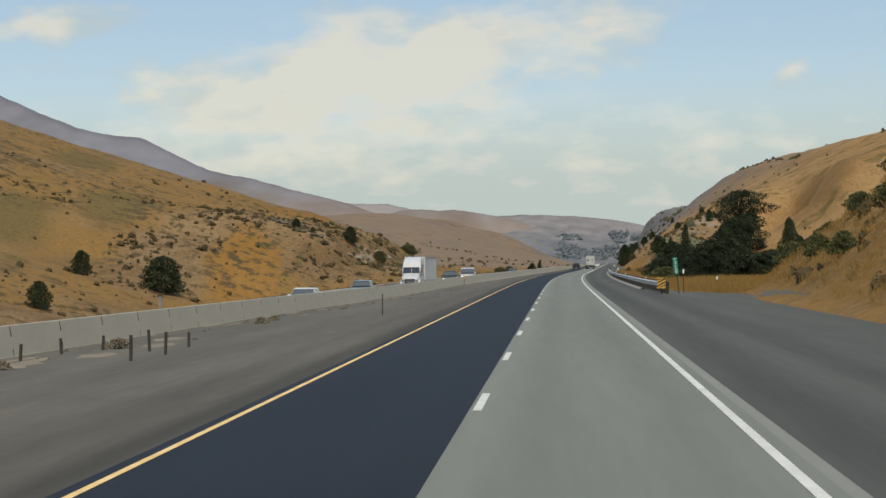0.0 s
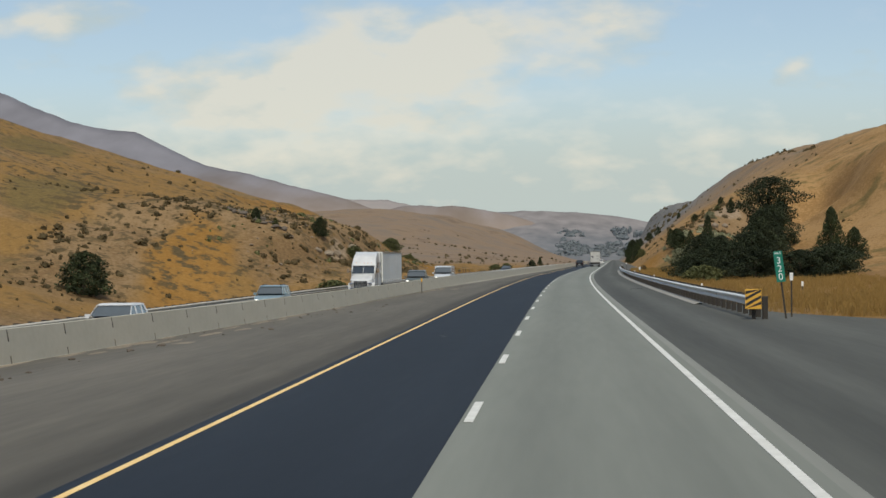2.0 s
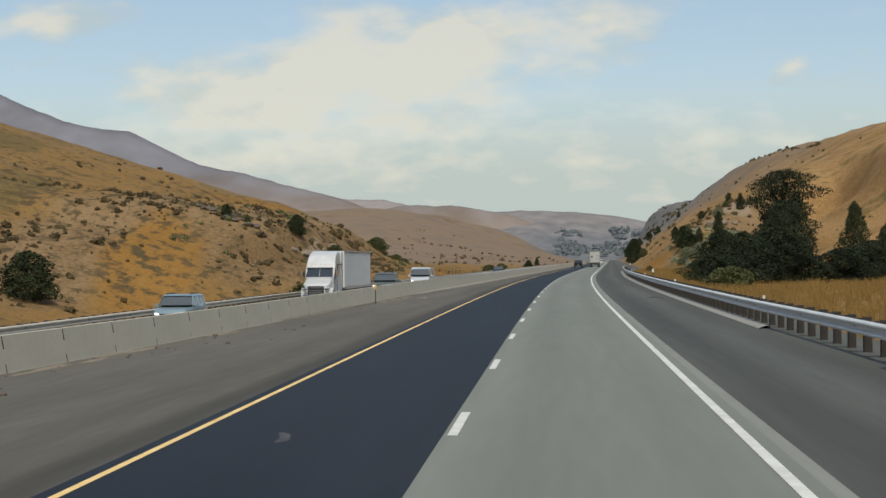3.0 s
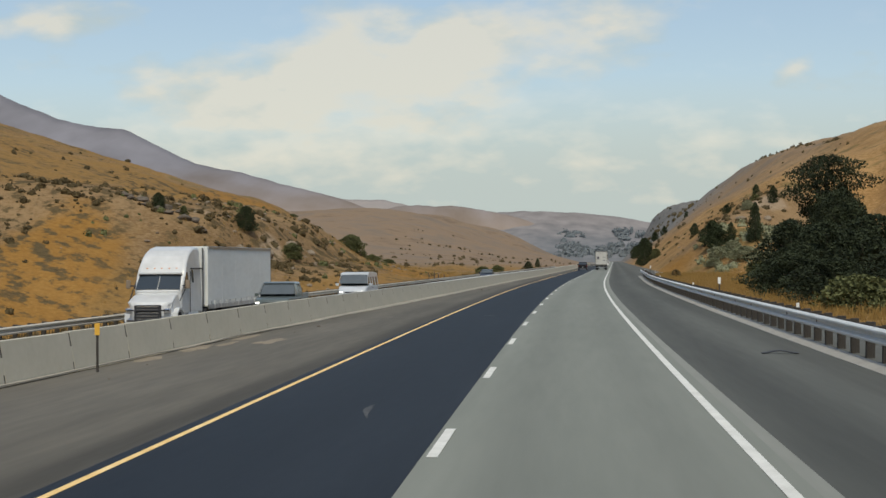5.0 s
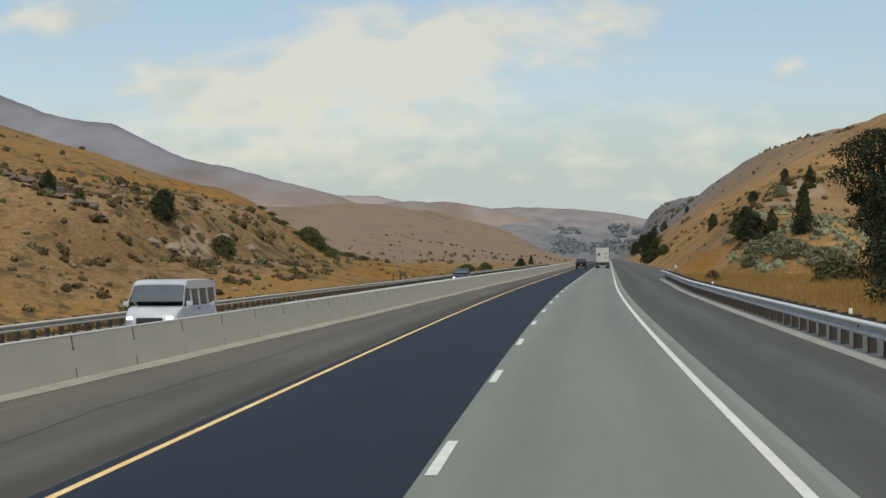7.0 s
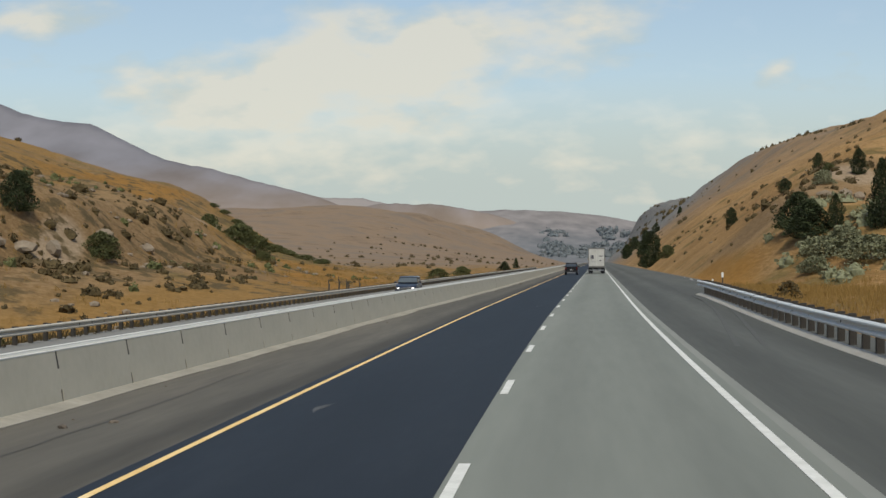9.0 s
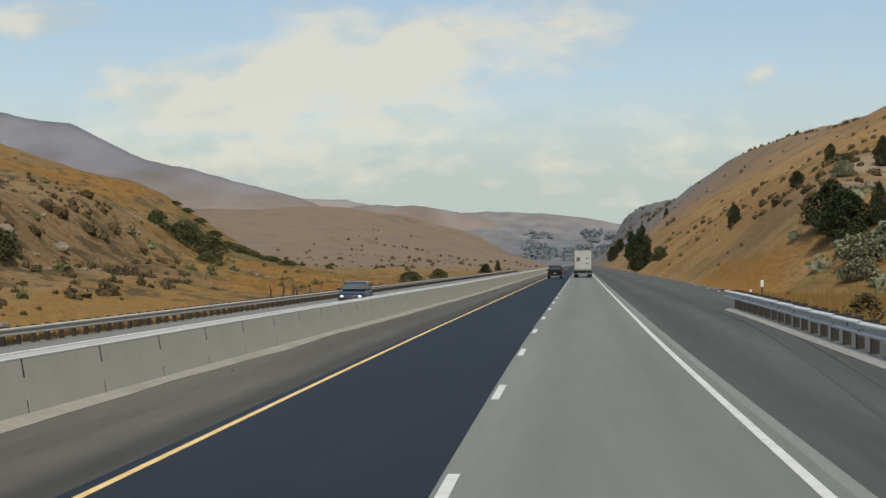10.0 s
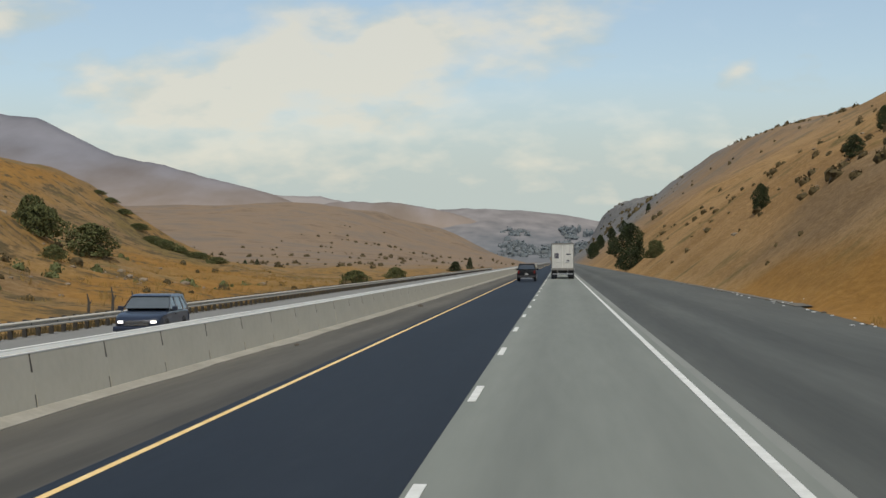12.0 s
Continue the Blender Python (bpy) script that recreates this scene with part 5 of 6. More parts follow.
# ---- plants ----
def leafy(name, dark, mid, light, trans=0.25):
    """Foliage: colour varies clump by clump."""
    m = bpy.data.materials.new(name)
    m.use_nodes = True
    n, l = nodes_of(m.node_tree)
    out, b = n.new("ShaderNodeOutputMaterial"), n.new("ShaderNodeBsdfPrincipled")
    g, r, o = n.new("ShaderNodeNewGeometry"), n.new("ShaderNodeValToRGB"), n.new("ShaderNodeObjectInfo")
    mx = n.new("ShaderNodeMath")
    mx.operation = "MULTIPLY_ADD"
    mx.inputs[1].default_value = 0.2
    l.new(o.outputs["Random"], mx.inputs[0])
    tc, lump = n.new("ShaderNodeTexCoord"), n.new("ShaderNodeTexNoise")
    lump.inputs["Scale"].default_value, lump.inputs["Detail"].default_value = 5.5, 3.0
    l.new(tc.outputs["Object"], lump.inputs["Vector"])
    sc_ = n.new("ShaderNodeMath")
    sc_.operation = "MULTIPLY_ADD"
    sc_.inputs[1].default_value = 0.42
    l.new(g.outputs["Random Per Island"], sc_.inputs[0])
    lm = n.new("ShaderNodeMath")
    lm.operation = "MULTIPLY_ADD"
    lm.inputs[1].default_value, lm.inputs[2].default_value = 1.5, -0.55
    l.new(lump.outputs[0], lm.inputs[0])
    l.new(lm.outputs[0], sc_.inputs[2])
    l.new(sc_.outputs[0], mx.inputs[2])
    e = r.color_ramp.elements
    e.new(0.5)
    for el, p, rgb in zip(e, (0.1, 0.5, 0.95), (dark, mid, light)):
        el.position, el.color = p, (*rgb, 1)
    l.new(mx.outputs[0], r.inputs[0])
    l.new(r.outputs[0], b.inputs["Base Color"])
    b.inputs["Roughness"].default_value, b.inputs["Specular IOR Level"].default_value = 0.8, 0.2
    l.new(b.outputs[0], out.inputs[0])
    return m


M_juniper = leafy("juniper_needles", (0.018, 0.025, 0.011), (0.032, 0.043, 0.018), (0.054, 0.067, 0.028))
M_thicket = leafy("dense_dark_needles", (0.015, 0.021, 0.011), (0.026, 0.035, 0.017), (0.046, 0.057, 0.027))
M_shrub = leafy("olive_shrub_leaves", (0.050, 0.056, 0.022), (0.085, 0.093, 0.036), (0.135, 0.140, 0.058))
M_sage = leafy("grey_green_sage_leaves", (0.115, 0.122, 0.068), (0.178, 0.185, 0.108), (0.245, 0.248, 0.155))
M_dry_brush = leafy("dark_dry_brush", (0.050, 0.038, 0.017), (0.082, 0.061, 0.027), (0.125, 0.090, 0.042))
M_weed = leafy("pale_dry_weed", (0.11, 0.088, 0.05), (0.18, 0.145, 0.085), (0.26, 0.21, 0.13))
M_straw = leafy("golden_dry_grass", (0.215, 0.136, 0.042), (0.258, 0.162, 0.050), (0.30, 0.190, 0.062))
M_bark = mat("grey_brown_bark", [(0.3, (0.06, 0.045, 0.035)), (0.7, (0.14, 0.11, 0.085))], 4.0, 0.95, bump=0.5, stretch=(1, 1, 0.25))
M_rock = mat("pale_weathered_rock", [(0.25, (0.14, 0.11, 0.08)), (0.5, (0.22, 0.178, 0.13)), (0.75, (0.31, 0.26, 0.195))], 0.8, 0.95, bump=0.6)
M_rock_dark = mat("dark_lichened_rock", [(0.25, (0.06, 0.05, 0.04)), (0.5, (0.11, 0.09, 0.07)), (0.75, (0.18, 0.15, 0.12))], 0.8, 0.95, bump=0.6)
M_sand = mat("drifted_tan_sand", [(0.3, (0.17, 0.145, 0.11)), (0.7, (0.27, 0.225, 0.165))], 1.2, 1.0, bump=0.3)


def clump_mesh(name, shape, count, size, seed, material, tall=1.0):
    """A unit crown (1 high, 1 wide) of many small leaf clumps; shape gives the outline at (height, angle)."""
    rng = np.random.default_rng(seed)
    verts, faces = [], []
    phase = rng.uniform(0, 6.28, 6)
    while len(faces) < count:
        v, a = rng.random(), rng.uniform(0, math.tau)
        edge = shape(v, a, phase)
        if edge <= 0.01 or rng.random() > edge * 2.2 + 0.15:
            continue
        r = edge * rng.random() ** 0.30
        c = np.array([math.cos(a) * r, math.sin(a) * r, v + rng.normal(0, 0.012)])
        s = size * rng.uniform(0.6, 1.4)
        d = rng.normal(size=(3, 3))
        d /= np.linalg.norm(d, axis=1)[:, None] + 1e-6
        d[:, 2] *= tall
        k = len(verts)
        p, q = d[0] * s, d[1] * s * 0.8
        for w in (-p - q * 0.5, p * 0.6 - q, p + q * 0.6, -p * 0.4 + q):
            verts.append(tuple(c + w))
        faces.append((k, k + 1, k + 2, k + 3))
    me = bpy.data.meshes.new(name)
    me.from_pydata(verts, [], faces)
    me.materials.append(material)
    return me


def lobes(a, v, ph, depth):
    return 1 + depth * (math.sin(2 * a + ph[0] + 5 * v) * 0.5 + math.sin(3 * a + ph[1] - 9 * v) * 0.5 + math.sin(5 * a + ph[2] + 17 * v) * 0.35)


def juniper_shape(v, a, ph):
    return 0.5 * min(1, (1 - v) ** 0.48 * 1.05) * min(1, 0.6 + v / 0.2) * lobes(a, v, ph, 0.46)


def spire_shape(v, a, ph):
    return 0.5 * (1 - v) ** 0.62 * min(1, 0.5 + v / 0.15) * lobes(a, v, ph, 0.5)


def pine_shape(v, a, ph):
    stem = 0.26 + 0.10 * math.sin(v * 19 + ph[3] + 2 * a)
    crown = math.sqrt(max(0.0, 1 - ((v - 0.60) / 0.41) ** 2)) * (0.80 + 0.20 * math.sin(v * 26 + ph[3] + a))
    return 0.5 * max(stem if v < 0.6 else 0.0, crown) * lobes(a, v, ph, 0.62)


def thicket_shape(v, a, ph):
    return 0.5 * max(0, 1 - v ** 2.4) ** 0.55 * lobes(a, v, ph, 0.5)


def dome_shape(v, a, ph):
    return 0.5 * math.sqrt(max(0, 1 - v * v)) * lobes(a, v, ph, 0.38)


CROWNS = {}
for kind, fn, count, size, material in (("juniper", juniper_shape, 7000, 0.020, M_juniper), ("spire", spire_shape, 5200, 0.020, M_juniper), ("pine", pine_shape, 16000, 0.0125, M_thicket),
                                        ("thicket", thicket_shape, 13000, 0.0155, M_thicket), ("shrub", dome_shape, 4600, 0.026, M_shrub), ("sage", dome_shape, 4600, 0.026, M_sage), ("brush", dome_shape, 500, 0.06, M_dry_brush), ("weed", dome_shape, 900, 0.04, M_weed)):
    CROWNS[kind] = [clump_mesh("foliage_" + kind, fn, count, size, 11 * i + len(kind), material) for i in range(4)]


def trunk_mesh(seed, low):
    rng = random.Random(seed)
    bm = bmesh.new()
    add_cyl(bm, (0, 0, -0.12), (rng.uniform(-0.02, 0.02), 0, 0.55), 0.045, 0.028, 8)
    add_cyl(bm, (0, 0, 0.5), (0.02, 0.01, 0.9), 0.028, 0.006, 6)
    for i in range(7):
        a, z = rng.uniform(0, math.tau), rng.uniform(0.08 if low else 0.2, 0.7)
        r = rng.uniform(0.2, 0.36)
        add_cyl(bm, (0, 0, z), (math.cos(a) * r, math.sin(a) * r, z + 0.16), 0.016, 0.004, 5)
    me = bpy.data.meshes.new("trunk")
    bm.to_mesh(me)
    bm.free()
    me.materials.append(M_bark)
    return me


for kind, material in (("shrub", M_shrub), ("sage", M_sage)):
    CROWNS[kind + "_low"] = [clump_mesh("foliage_low", dome_shape, 3600, 0.022, 7 * i + 3, material, 2.0) for i in range(4)]

def stem_mesh():
    bm = bmesh.new()
    add_cyl(bm, (0, 0, -0.15), (0.02, 0.01, 0.6), 0.05, 0.02, 8)
    me = bpy.data.meshes.new("stems")
    bm.to_mesh(me)
    bm.free()
    me.materials.append(M_bark)
    return me


STEMS = stem_mesh()
TRUNKS = [trunk_mesh(s, s % 2) for s in range(4)]
PLANT = {"juniper": ("juniper_tree", "dark green rounded juniper on the dry hillside", "tree"), "spire": ("juniper_tree", "slender dark green conifer on the dry hillside", "tree"),
         "thicket": ("juniper_tree", "dark green juniper in the thicket behind the guardrail", "tree"),
         "pine": ("pine_tree", "tall dark green pine with ragged crown", "tree"), "shrub": ("shrub", "olive green shrub among dry grass", "shrub"),
         "sage": ("sagebrush", "pale grey-green sagebrush clump", "shrub"), "weed": ("dry_weed", "small pale dry weed", "weed"), "brush": ("brush", "dark dry brush beside the road", "shrub")}
plant_count = 0


def plant(kind, o, y, h, w, label=""):
    """A plant rooted in the ground at offset o."""
    global plant_count
    plant_count += 1
    name, text, cat = PLANT[kind]
    z = ground_z(o, y)
    t = new(name)
    t.matrix_basis = Matrix.Translation((rx(y) + o, y, z - 0.05)) @ Matrix.Rotation(plant_count * 2.4, 4, "Z")
    tagged(t, label or text, cat, "trees and shrubs on the hillsides")
    tree = kind in ("juniper", "pine", "spire", "thicket")
    look_alike = kind + "_low" if w > 1.5 * h and kind + "_low" in CROWNS else kind
    body = new("crown" if tree else "foliage", CROWNS[look_alike][plant_count % 4])
    body.parent = t
    body.matrix_basis = Matrix.Diagonal((w, w, h, 1))
    stem = new("trunk" if tree else "stem", TRUNKS[plant_count % 4] if tree else STEMS)
    stem.parent = t
    stem.matrix_basis = Matrix.Diagonal((w * 0.8, w * 0.8, h * 0.95, 1))
    return t


# left slope
for kind, o, y, h, w in (("juniper", -74.5, 229, 4.0, 3.8), ("juniper", -88.6, 292, 4.6, 4.0), ("juniper", -75.7, 300, 3.9 - ground_z(-75.7, 300), 9.0), ("juniper", -53, 380, 3.9, 3.7), ("juniper", -63.3, 367, 2.4, 2.2),
                         ("shrub", -59.5, 367, 1.4, 1.3), ("shrub", -64.8, 505, 7.0, 5.6), ("shrub", -55.8, 500, 4.0, 6.0), ("shrub", -47.1, 387, 2.7, 3.4), ("shrub", -43.1, 339, 2.8, 7.0)):
    plant(kind, o, y, h, w)
for kind, o, y, h, w in (("shrub", -42.7, 444, 1.3, 2.2), ("shrub", -103, 668, 1.1, 3.4), ("shrub", -98.5, 662, 1.2, 3.6), ("shrub", -93.5, 655, 1.3, 4.0), ("shrub", -88, 646, 1.5, 4.6), ("shrub", -82, 634, 1.7, 5.2), ("shrub", -76.5, 622, 1.9, 5.6), ("shrub", -71.5, 612, 1.6, 5.0), ("shrub", -66, 604, 1.4, 4.6), ("shrub", -61, 598, 1.2, 4.0), ("shrub", -31, 626, 2.4, 4.0), ("juniper", -32.9, 842, 3.6, 4.8),
                         ("juniper", -33, 932, 4.6, 2.6), ("shrub", -29.1, 546, 2.1, 4.2), ("shrub", -49.6, 461, 3.1, 5.2), ("spire", -110, 900, 4.0, 2.2), ("juniper", -95, 800, 3.5, 2.6)):
    plant(kind, o, y, h, w)
# right slope: the trees in the gully and behind the guardrail
for kind, o, y, h, w in (("pine", 40, 400, 19.2 - ground_z(40, 400), 13.0), ("thicket", 33.2, 338, 9.6, 8.2), ("thicket", 40, 392, 9.0, 9.5), ("juniper", 41, 285, 4.6, 3.6), ("juniper", 45.6, 344, 8.6, 4.6), ("spire", 24.7, 360, 5.6, 2.8), ("juniper", 19.2, 369, 3.2, 4.0),
                         ("spire", 21.6, 364, 2.8, 1.8), ("sage", 19.8, 357, 1.7, 4.2), ("sage", 22.5, 352, 1.8, 4.6), ("sage", 25, 346, 1.7, 4.0), ("shrub", 20.8, 306, 1.9, 4.2)):
    plant(kind, o, y, h, w)
for kind, o, y, h, w in (("thicket", 19.2, 257, 4.6, 4.8), ("thicket", 17.5, 250, 5.2, 5.2), ("thicket", 16.6, 238, 3.4, 4.6), ("thicket", 18.8, 240, 4.8, 5.4), ("thicket", 14.4, 223, 2.7, 4.8), ("thicket", 19, 227, 4.0, 5.4),
                         ("thicket", 14.6, 209, 2.3, 4.4), ("thicket", 20, 213, 3.4, 5.4), ("thicket", 24.5, 214, 3.0, 5.4), ("thicket", 28.5, 224, 3.2, 6.0), ("thicket", 31, 236, 3.4, 6.4), ("thicket", 23, 246, 5.4, 6.2), ("thicket", 22.5, 288, 4.5, 4.6), ("thicket", 28.5, 294, 8.0, 6.2), ("shrub", 13.6, 196, 1.6, 3.8)):
    plant(kind, o, y, h, w)
for kind, o, y, h, w in (("juniper", 34.2, 468, 2.4, 1.8), ("shrub", 31.5, 438, 1.2, 1.8), ("juniper", 34, 430, 3.2, 2.0), ("juniper", 19.6, 365, 3.0, 4.2), ("sage", 21.4, 357, 1.9, 3.4), ("sage", 18.4, 353, 1.3, 2.6),
                         ("brush", 11.6, 312, 1.0, 1.3), ("juniper", 12.9, 564, 7.4, 5.6), ("shrub", 15.1, 533, 2.5, 2.9), ("juniper", 21.3, 464, 2.6, 1.9), ("juniper", 26.3, 441, 1.9, 1.9), ("sage", 28.9, 424, 1.7, 2.6)):
    plant(kind, o, y, h, w)
for kind, o, y, h, w in (("juniper", 27, 1290, 7, 5.5), ("juniper", 35, 1330, 6.5, 6.0), ("spire", 40, 1270, 7.5, 6.0), ("juniper", 20, 1200, 6.0, 5.0), ("juniper", 57, 1307, 4.6, 3.4), ("juniper", 16, 980, 6.5, 6.0), ("spire", 22, 1120, 8.0, 5.0),
                         ("juniper", 17, 760, 5.0, 4.6), ("shrub", 15.8, 84, 1.2, 1.6), ("shrub", 16.4, 96, 1.3, 1.8), ("shrub", 19.5, 90, 1.4, 2.0), ("shrub", 22.5, 84, 1.3, 1.8), ("shrub", 17.8, 116, 1.5, 2.3), ("shrub", 21.5, 122, 1.7, 2.6), ("shrub", 24.5, 112, 1.4, 2.2), ("juniper", 26.5, 120, 2.2, 1.8), ("shrub", 20.4, 104, 1.2, 1.9), ("shrub", 18.2, 72, 1.1, 1.6)):
    plant(kind, o, y, h, w)

# weeds on the gravel beside the barrier
for o, y, h, w in ((-11.2, 35.5, 0.32, 0.55), (-11.0, 44.5, 0.4, 0.8), (-10.4, 63.0, 0.36, 0.66), (-10.5, 66.4, 0.3, 0.5)):
    plant("weed", o, y, h, w, "small pale dry weed on the gravel shoulder")


# ---- scattered growth, joined ----
def scatter(name, spots, blades, lean, material, label, category, seed, up=0.6):
    """Many small tufts in one mesh; spots are (x, y, z, height, width)."""
    rng = np.random.default_rng(seed)
    verts, faces = [], []
    for x, y, z, h, w in spots:
        for _ in range(blades):
            a, r = rng.uniform(0, math.tau), w * 0.5 * math.sqrt(rng.random())
            bx, by = x + math.cos(a) * r, y + math.sin(a) * r
            t = rng.uniform(0, math.tau)
            hw = w * lean * rng.uniform(0.6, 1.3)
            top = h * rng.uniform(up, 1.0) * (1 - 0.5 * (r / (w * 0.5 + 1e-6)) ** 2)
            k = len(verts)
            ca, sa = math.cos(t) * hw, math.sin(t) * hw
            bend = rng.normal(0, 0.13) * w
            verts += [(bx - ca, by - sa, z - 0.08), (bx + ca, by + sa, z - 0.08), (bx + ca * 0.7 + bend, by + sa * 0.7, z + top * 0.9), (bx - ca * 0.4 + bend, by - sa * 0.4, z + top)]
            faces.append((k, k + 1, k + 2, k + 3))
    me = bpy.data.meshes.new(name)
    me.from_pydata(verts, [], faces)
    me.materials.append(material)
    return tagged(new(name, me), label, category, kind="stuff")


def clumps(name, spots, count, size, material, label, category, seed):
    """Many low rounded bushes in one mesh, each a lumpy core with ragged leaf clumps round it."""
    rng = np.random.default_rng(seed)
    bm = bmesh.new()
    bmesh.ops.create_icosphere(bm, subdivisions=2, radius=1.0)
    bm.verts.ensure_lookup_table()
    ball = np.array([v.co[:] for v in bm.verts])
    tris = [tuple(v.index for v in f.verts) for f in bm.faces]
    bm.free()
    verts, faces = [], []
    for x, y, z, h, w in spots:
        base = np.array([x, y, z])
        sx, sy = w * rng.uniform(0.36, 0.5), w * rng.uniform(0.36, 0.5)
        lump = 0.82 + 0.22 * np.sin(ball @ rng.normal(size=3) * 3.0 + rng.uniform(0, 6)) + rng.normal(0, 0.10, len(ball))
        k = len(verts)
        verts += [tuple(v) for v in base + ball * lump[:, None] * np.array([sx, sy, h * 0.8])]
        faces += [tuple(k + q for q in t) for t in tris]
        for _ in range(count):
            d = rng.normal(size=3)
            d /= np.linalg.norm(d)
            c = base + d * np.array([sx, sy, h * 0.85]) * rng.uniform(0.75, 1.12)
            c[2] = z + abs(c[2] - z)
            e = rng.normal(size=(2, 3))
            e /= np.linalg.norm(e, axis=1)[:, None]
            r = size * w * rng.uniform(0.6, 1.4)
            k = len(verts)
            p, q = e[0] * r, e[1] * r * 0.8
            verts += [tuple(c - p - q * 0.5), tuple(c + p * 0.6 - q), tuple(c + p + q * 0.6), tuple(c - p * 0.4 + q)]
            faces.append((k, k + 1, k + 2, k + 3))
    me = bpy.data.meshes.new(name)
    me.from_pydata(verts, [], faces)
    me.materials.append(material)
    return tagged(new(name, me), label, category, kind="stuff")


rs = random.Random(5)


def spread(count, o_rng, y_rng, h_rng, w_rng, keep):
    out = []
    tries = 0
    while len(out) < count and tries < count * 12:
        tries += 1
        y = rs.uniform(*y_rng)
        o = rs.uniform(*o_rng)
        if rs.random() > keep(o, y):
            continue
        k = rs.random() ** 2
        out.append((rx(y) + o, y, ground_z(o, y), h_rng[0] + (h_rng[1] - h_rng[0]) * k, w_rng[0] + (w_rng[1] - w_rng[0]) * k))
    return out


def patchy(o, y, scale=0.03, cut=0.0, seed=0.0):
    return min(max((fbm(o * scale, y * scale, seed) - cut) * 2.2 + 0.3, 0.03), 1)


def inside(o, y, cx, cy, rx_, ry_):
    """1 at the middle of a patch of brush, 0 outside it."""
    return max(0.0, 1 - math.hypot((o + rx(y) - cx) / rx_, (y - cy) / ry_) ** 2)


def brushy(o, y):
    grown = max(inside(o, y, -78, 330, 13, 44), inside(o, y, -48, 386, 21, 54), inside(o, y, -70, 372, 15, 30), 0.7 * inside(o, y, -38, 335, 10, 30))
    return min(1, 0.03 + 1.3 * grown * patchy(o, y, 0.07, -0.15, 2.0)) * (1 - 0.93 * inside(o, y, -64.5, 335, 9, 28))


left_brush = spread(560, (-95, -24), (240, 520), (0.35, 1.1), (0.6, 2.3), brushy)
left_brush += spread(260, (-90, -24), (240, 520), (0.2, 0.5), (0.3, 0.9), brushy)
left_brush += spread(130, (-150, -45), (180, 620), (0.4, 1.2), (0.6, 2.0), lambda o, y: patchy(o, y, 0.03, 0.1, 5.0))
left_brush += spread(330, (-150, -60), (175, 420), (0.3, 0.9), (0.5, 1.7), lambda o, y: patchy(o, y, 0.022, 0.16, 15.0) ** 2)
left_brush += spread(230, (-220, -30), (700, 1900), (0.8, 2.6), (1.2, 4.5), lambda o, y: patchy(o, y, 0.012, 0.1, 8.0))
clumps("brush_cover", left_brush, 34, 0.07, M_dry_brush, "dark dry sagebrush scattered over the slope", "brush", 3)
right_brush = spread(130, (14, 60), (350, 620), (0.25, 0.9), (0.4, 1.5), lambda o, y: patchy(o, y, 0.06, 0.05, 4.0))
right_brush += spread(110, (20, 46), (385, 470), (0.4, 1.1), (0.7, 2.2), lambda o, y: patchy(o, y, 0.08, -0.1, 9.0))
right_brush += spread(70, (20, 120), (620, 1500), (0.8, 2.2), (1.0, 3.0), lambda o, y: patchy(o, y, 0.02, 0.05, 6.0))
right_brush += spread(70, (30, 85), (1650, 2600), (2.0, 5.0), (2.5, 6.5), lambda o, y: patchy(o, y, 0.015, 0.0, 3.0))
right_brush += spread(150, (70, 128), (850, 1750), (1.0, 2.6), (1.4, 4.0), lambda o, y: 1 - sstep(3, 9, abs(o + rx(y) - 150)))
right_brush += spread(90, (14, 34), (30, 104), (0.4, 1.0), (0.6, 1.5), lambda o, y: 0.6)
clumps("brush_cover", right_brush, 34, 0.07, M_dry_brush, "dark dry sagebrush scattered over the cutting", "brush", 4)
sage_cover = spread(60, (17, 28), (344, 374), (0.5, 1.3), (0.9, 2.4), lambda o, y: patchy(o, y, 0.12, -0.1, 8.0))
sage_cover += spread(26, (22, 36), (345, 390), (0.4, 1.3), (0.7, 2.2), lambda o, y: patchy(o, y, 0.07, 0.1, 3.0))
clumps("shrub_cover", spread(90, (-70, -36), (350, 520), (0.4, 1.0), (0.6, 1.8), lambda o, y: patchy(o, y, 0.07, 0.1, 13.0)), 40, 0.07, M_shrub, "low olive shrubs scattered over the slope", "shrubs", 16)
clumps("sage_cover", sage_cover, 40, 0.07, M_sage, "pale grey-green sage scattered over the slope", "sagebrush", 6)
straw = spread(5200, (9.7, 30), (112, 345), (0.35, 0.75), (0.5, 1.1), lambda o, y: 1.0 if o > right_edge(y) + 0.1 else 0.0)
straw += spread(3800, (12.4, 32), (20, 140), (0.25, 0.6), (0.5, 1.3), lambda o, y: 1.0 if o > right_edge(y) + 0.2 else 0.0)
straw += spread(900, (10, 30), (318, 480), (0.2, 0.5), (0.4, 0.9), lambda o, y: (1.0 - 0.9 * sstep(13, 22, o)) * (1 - sstep(335, 362, y)) if o > right_edge(y) + 0.2 else 0.0)
scatter("dry_grass", straw, 20, 0.016, M_straw, "golden dry grass tufts along the roadside", "grass", 7)
left_straw = spread(3000, (-60, -26.5), (120, 620), (0.3, 0.7), (0.6, 1.4), lambda o, y: patchy(o, y, 0.04, -0.1, 6.5))
scatter("dry_grass", left_straw, 9, 0.025, M_straw, "golden dry grass tufts on the far slope", "grass", 8)


# woods low on the valley head, blue distance haze painted into their colour
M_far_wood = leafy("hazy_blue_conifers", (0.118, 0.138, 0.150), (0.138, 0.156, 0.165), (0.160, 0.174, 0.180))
woods = []
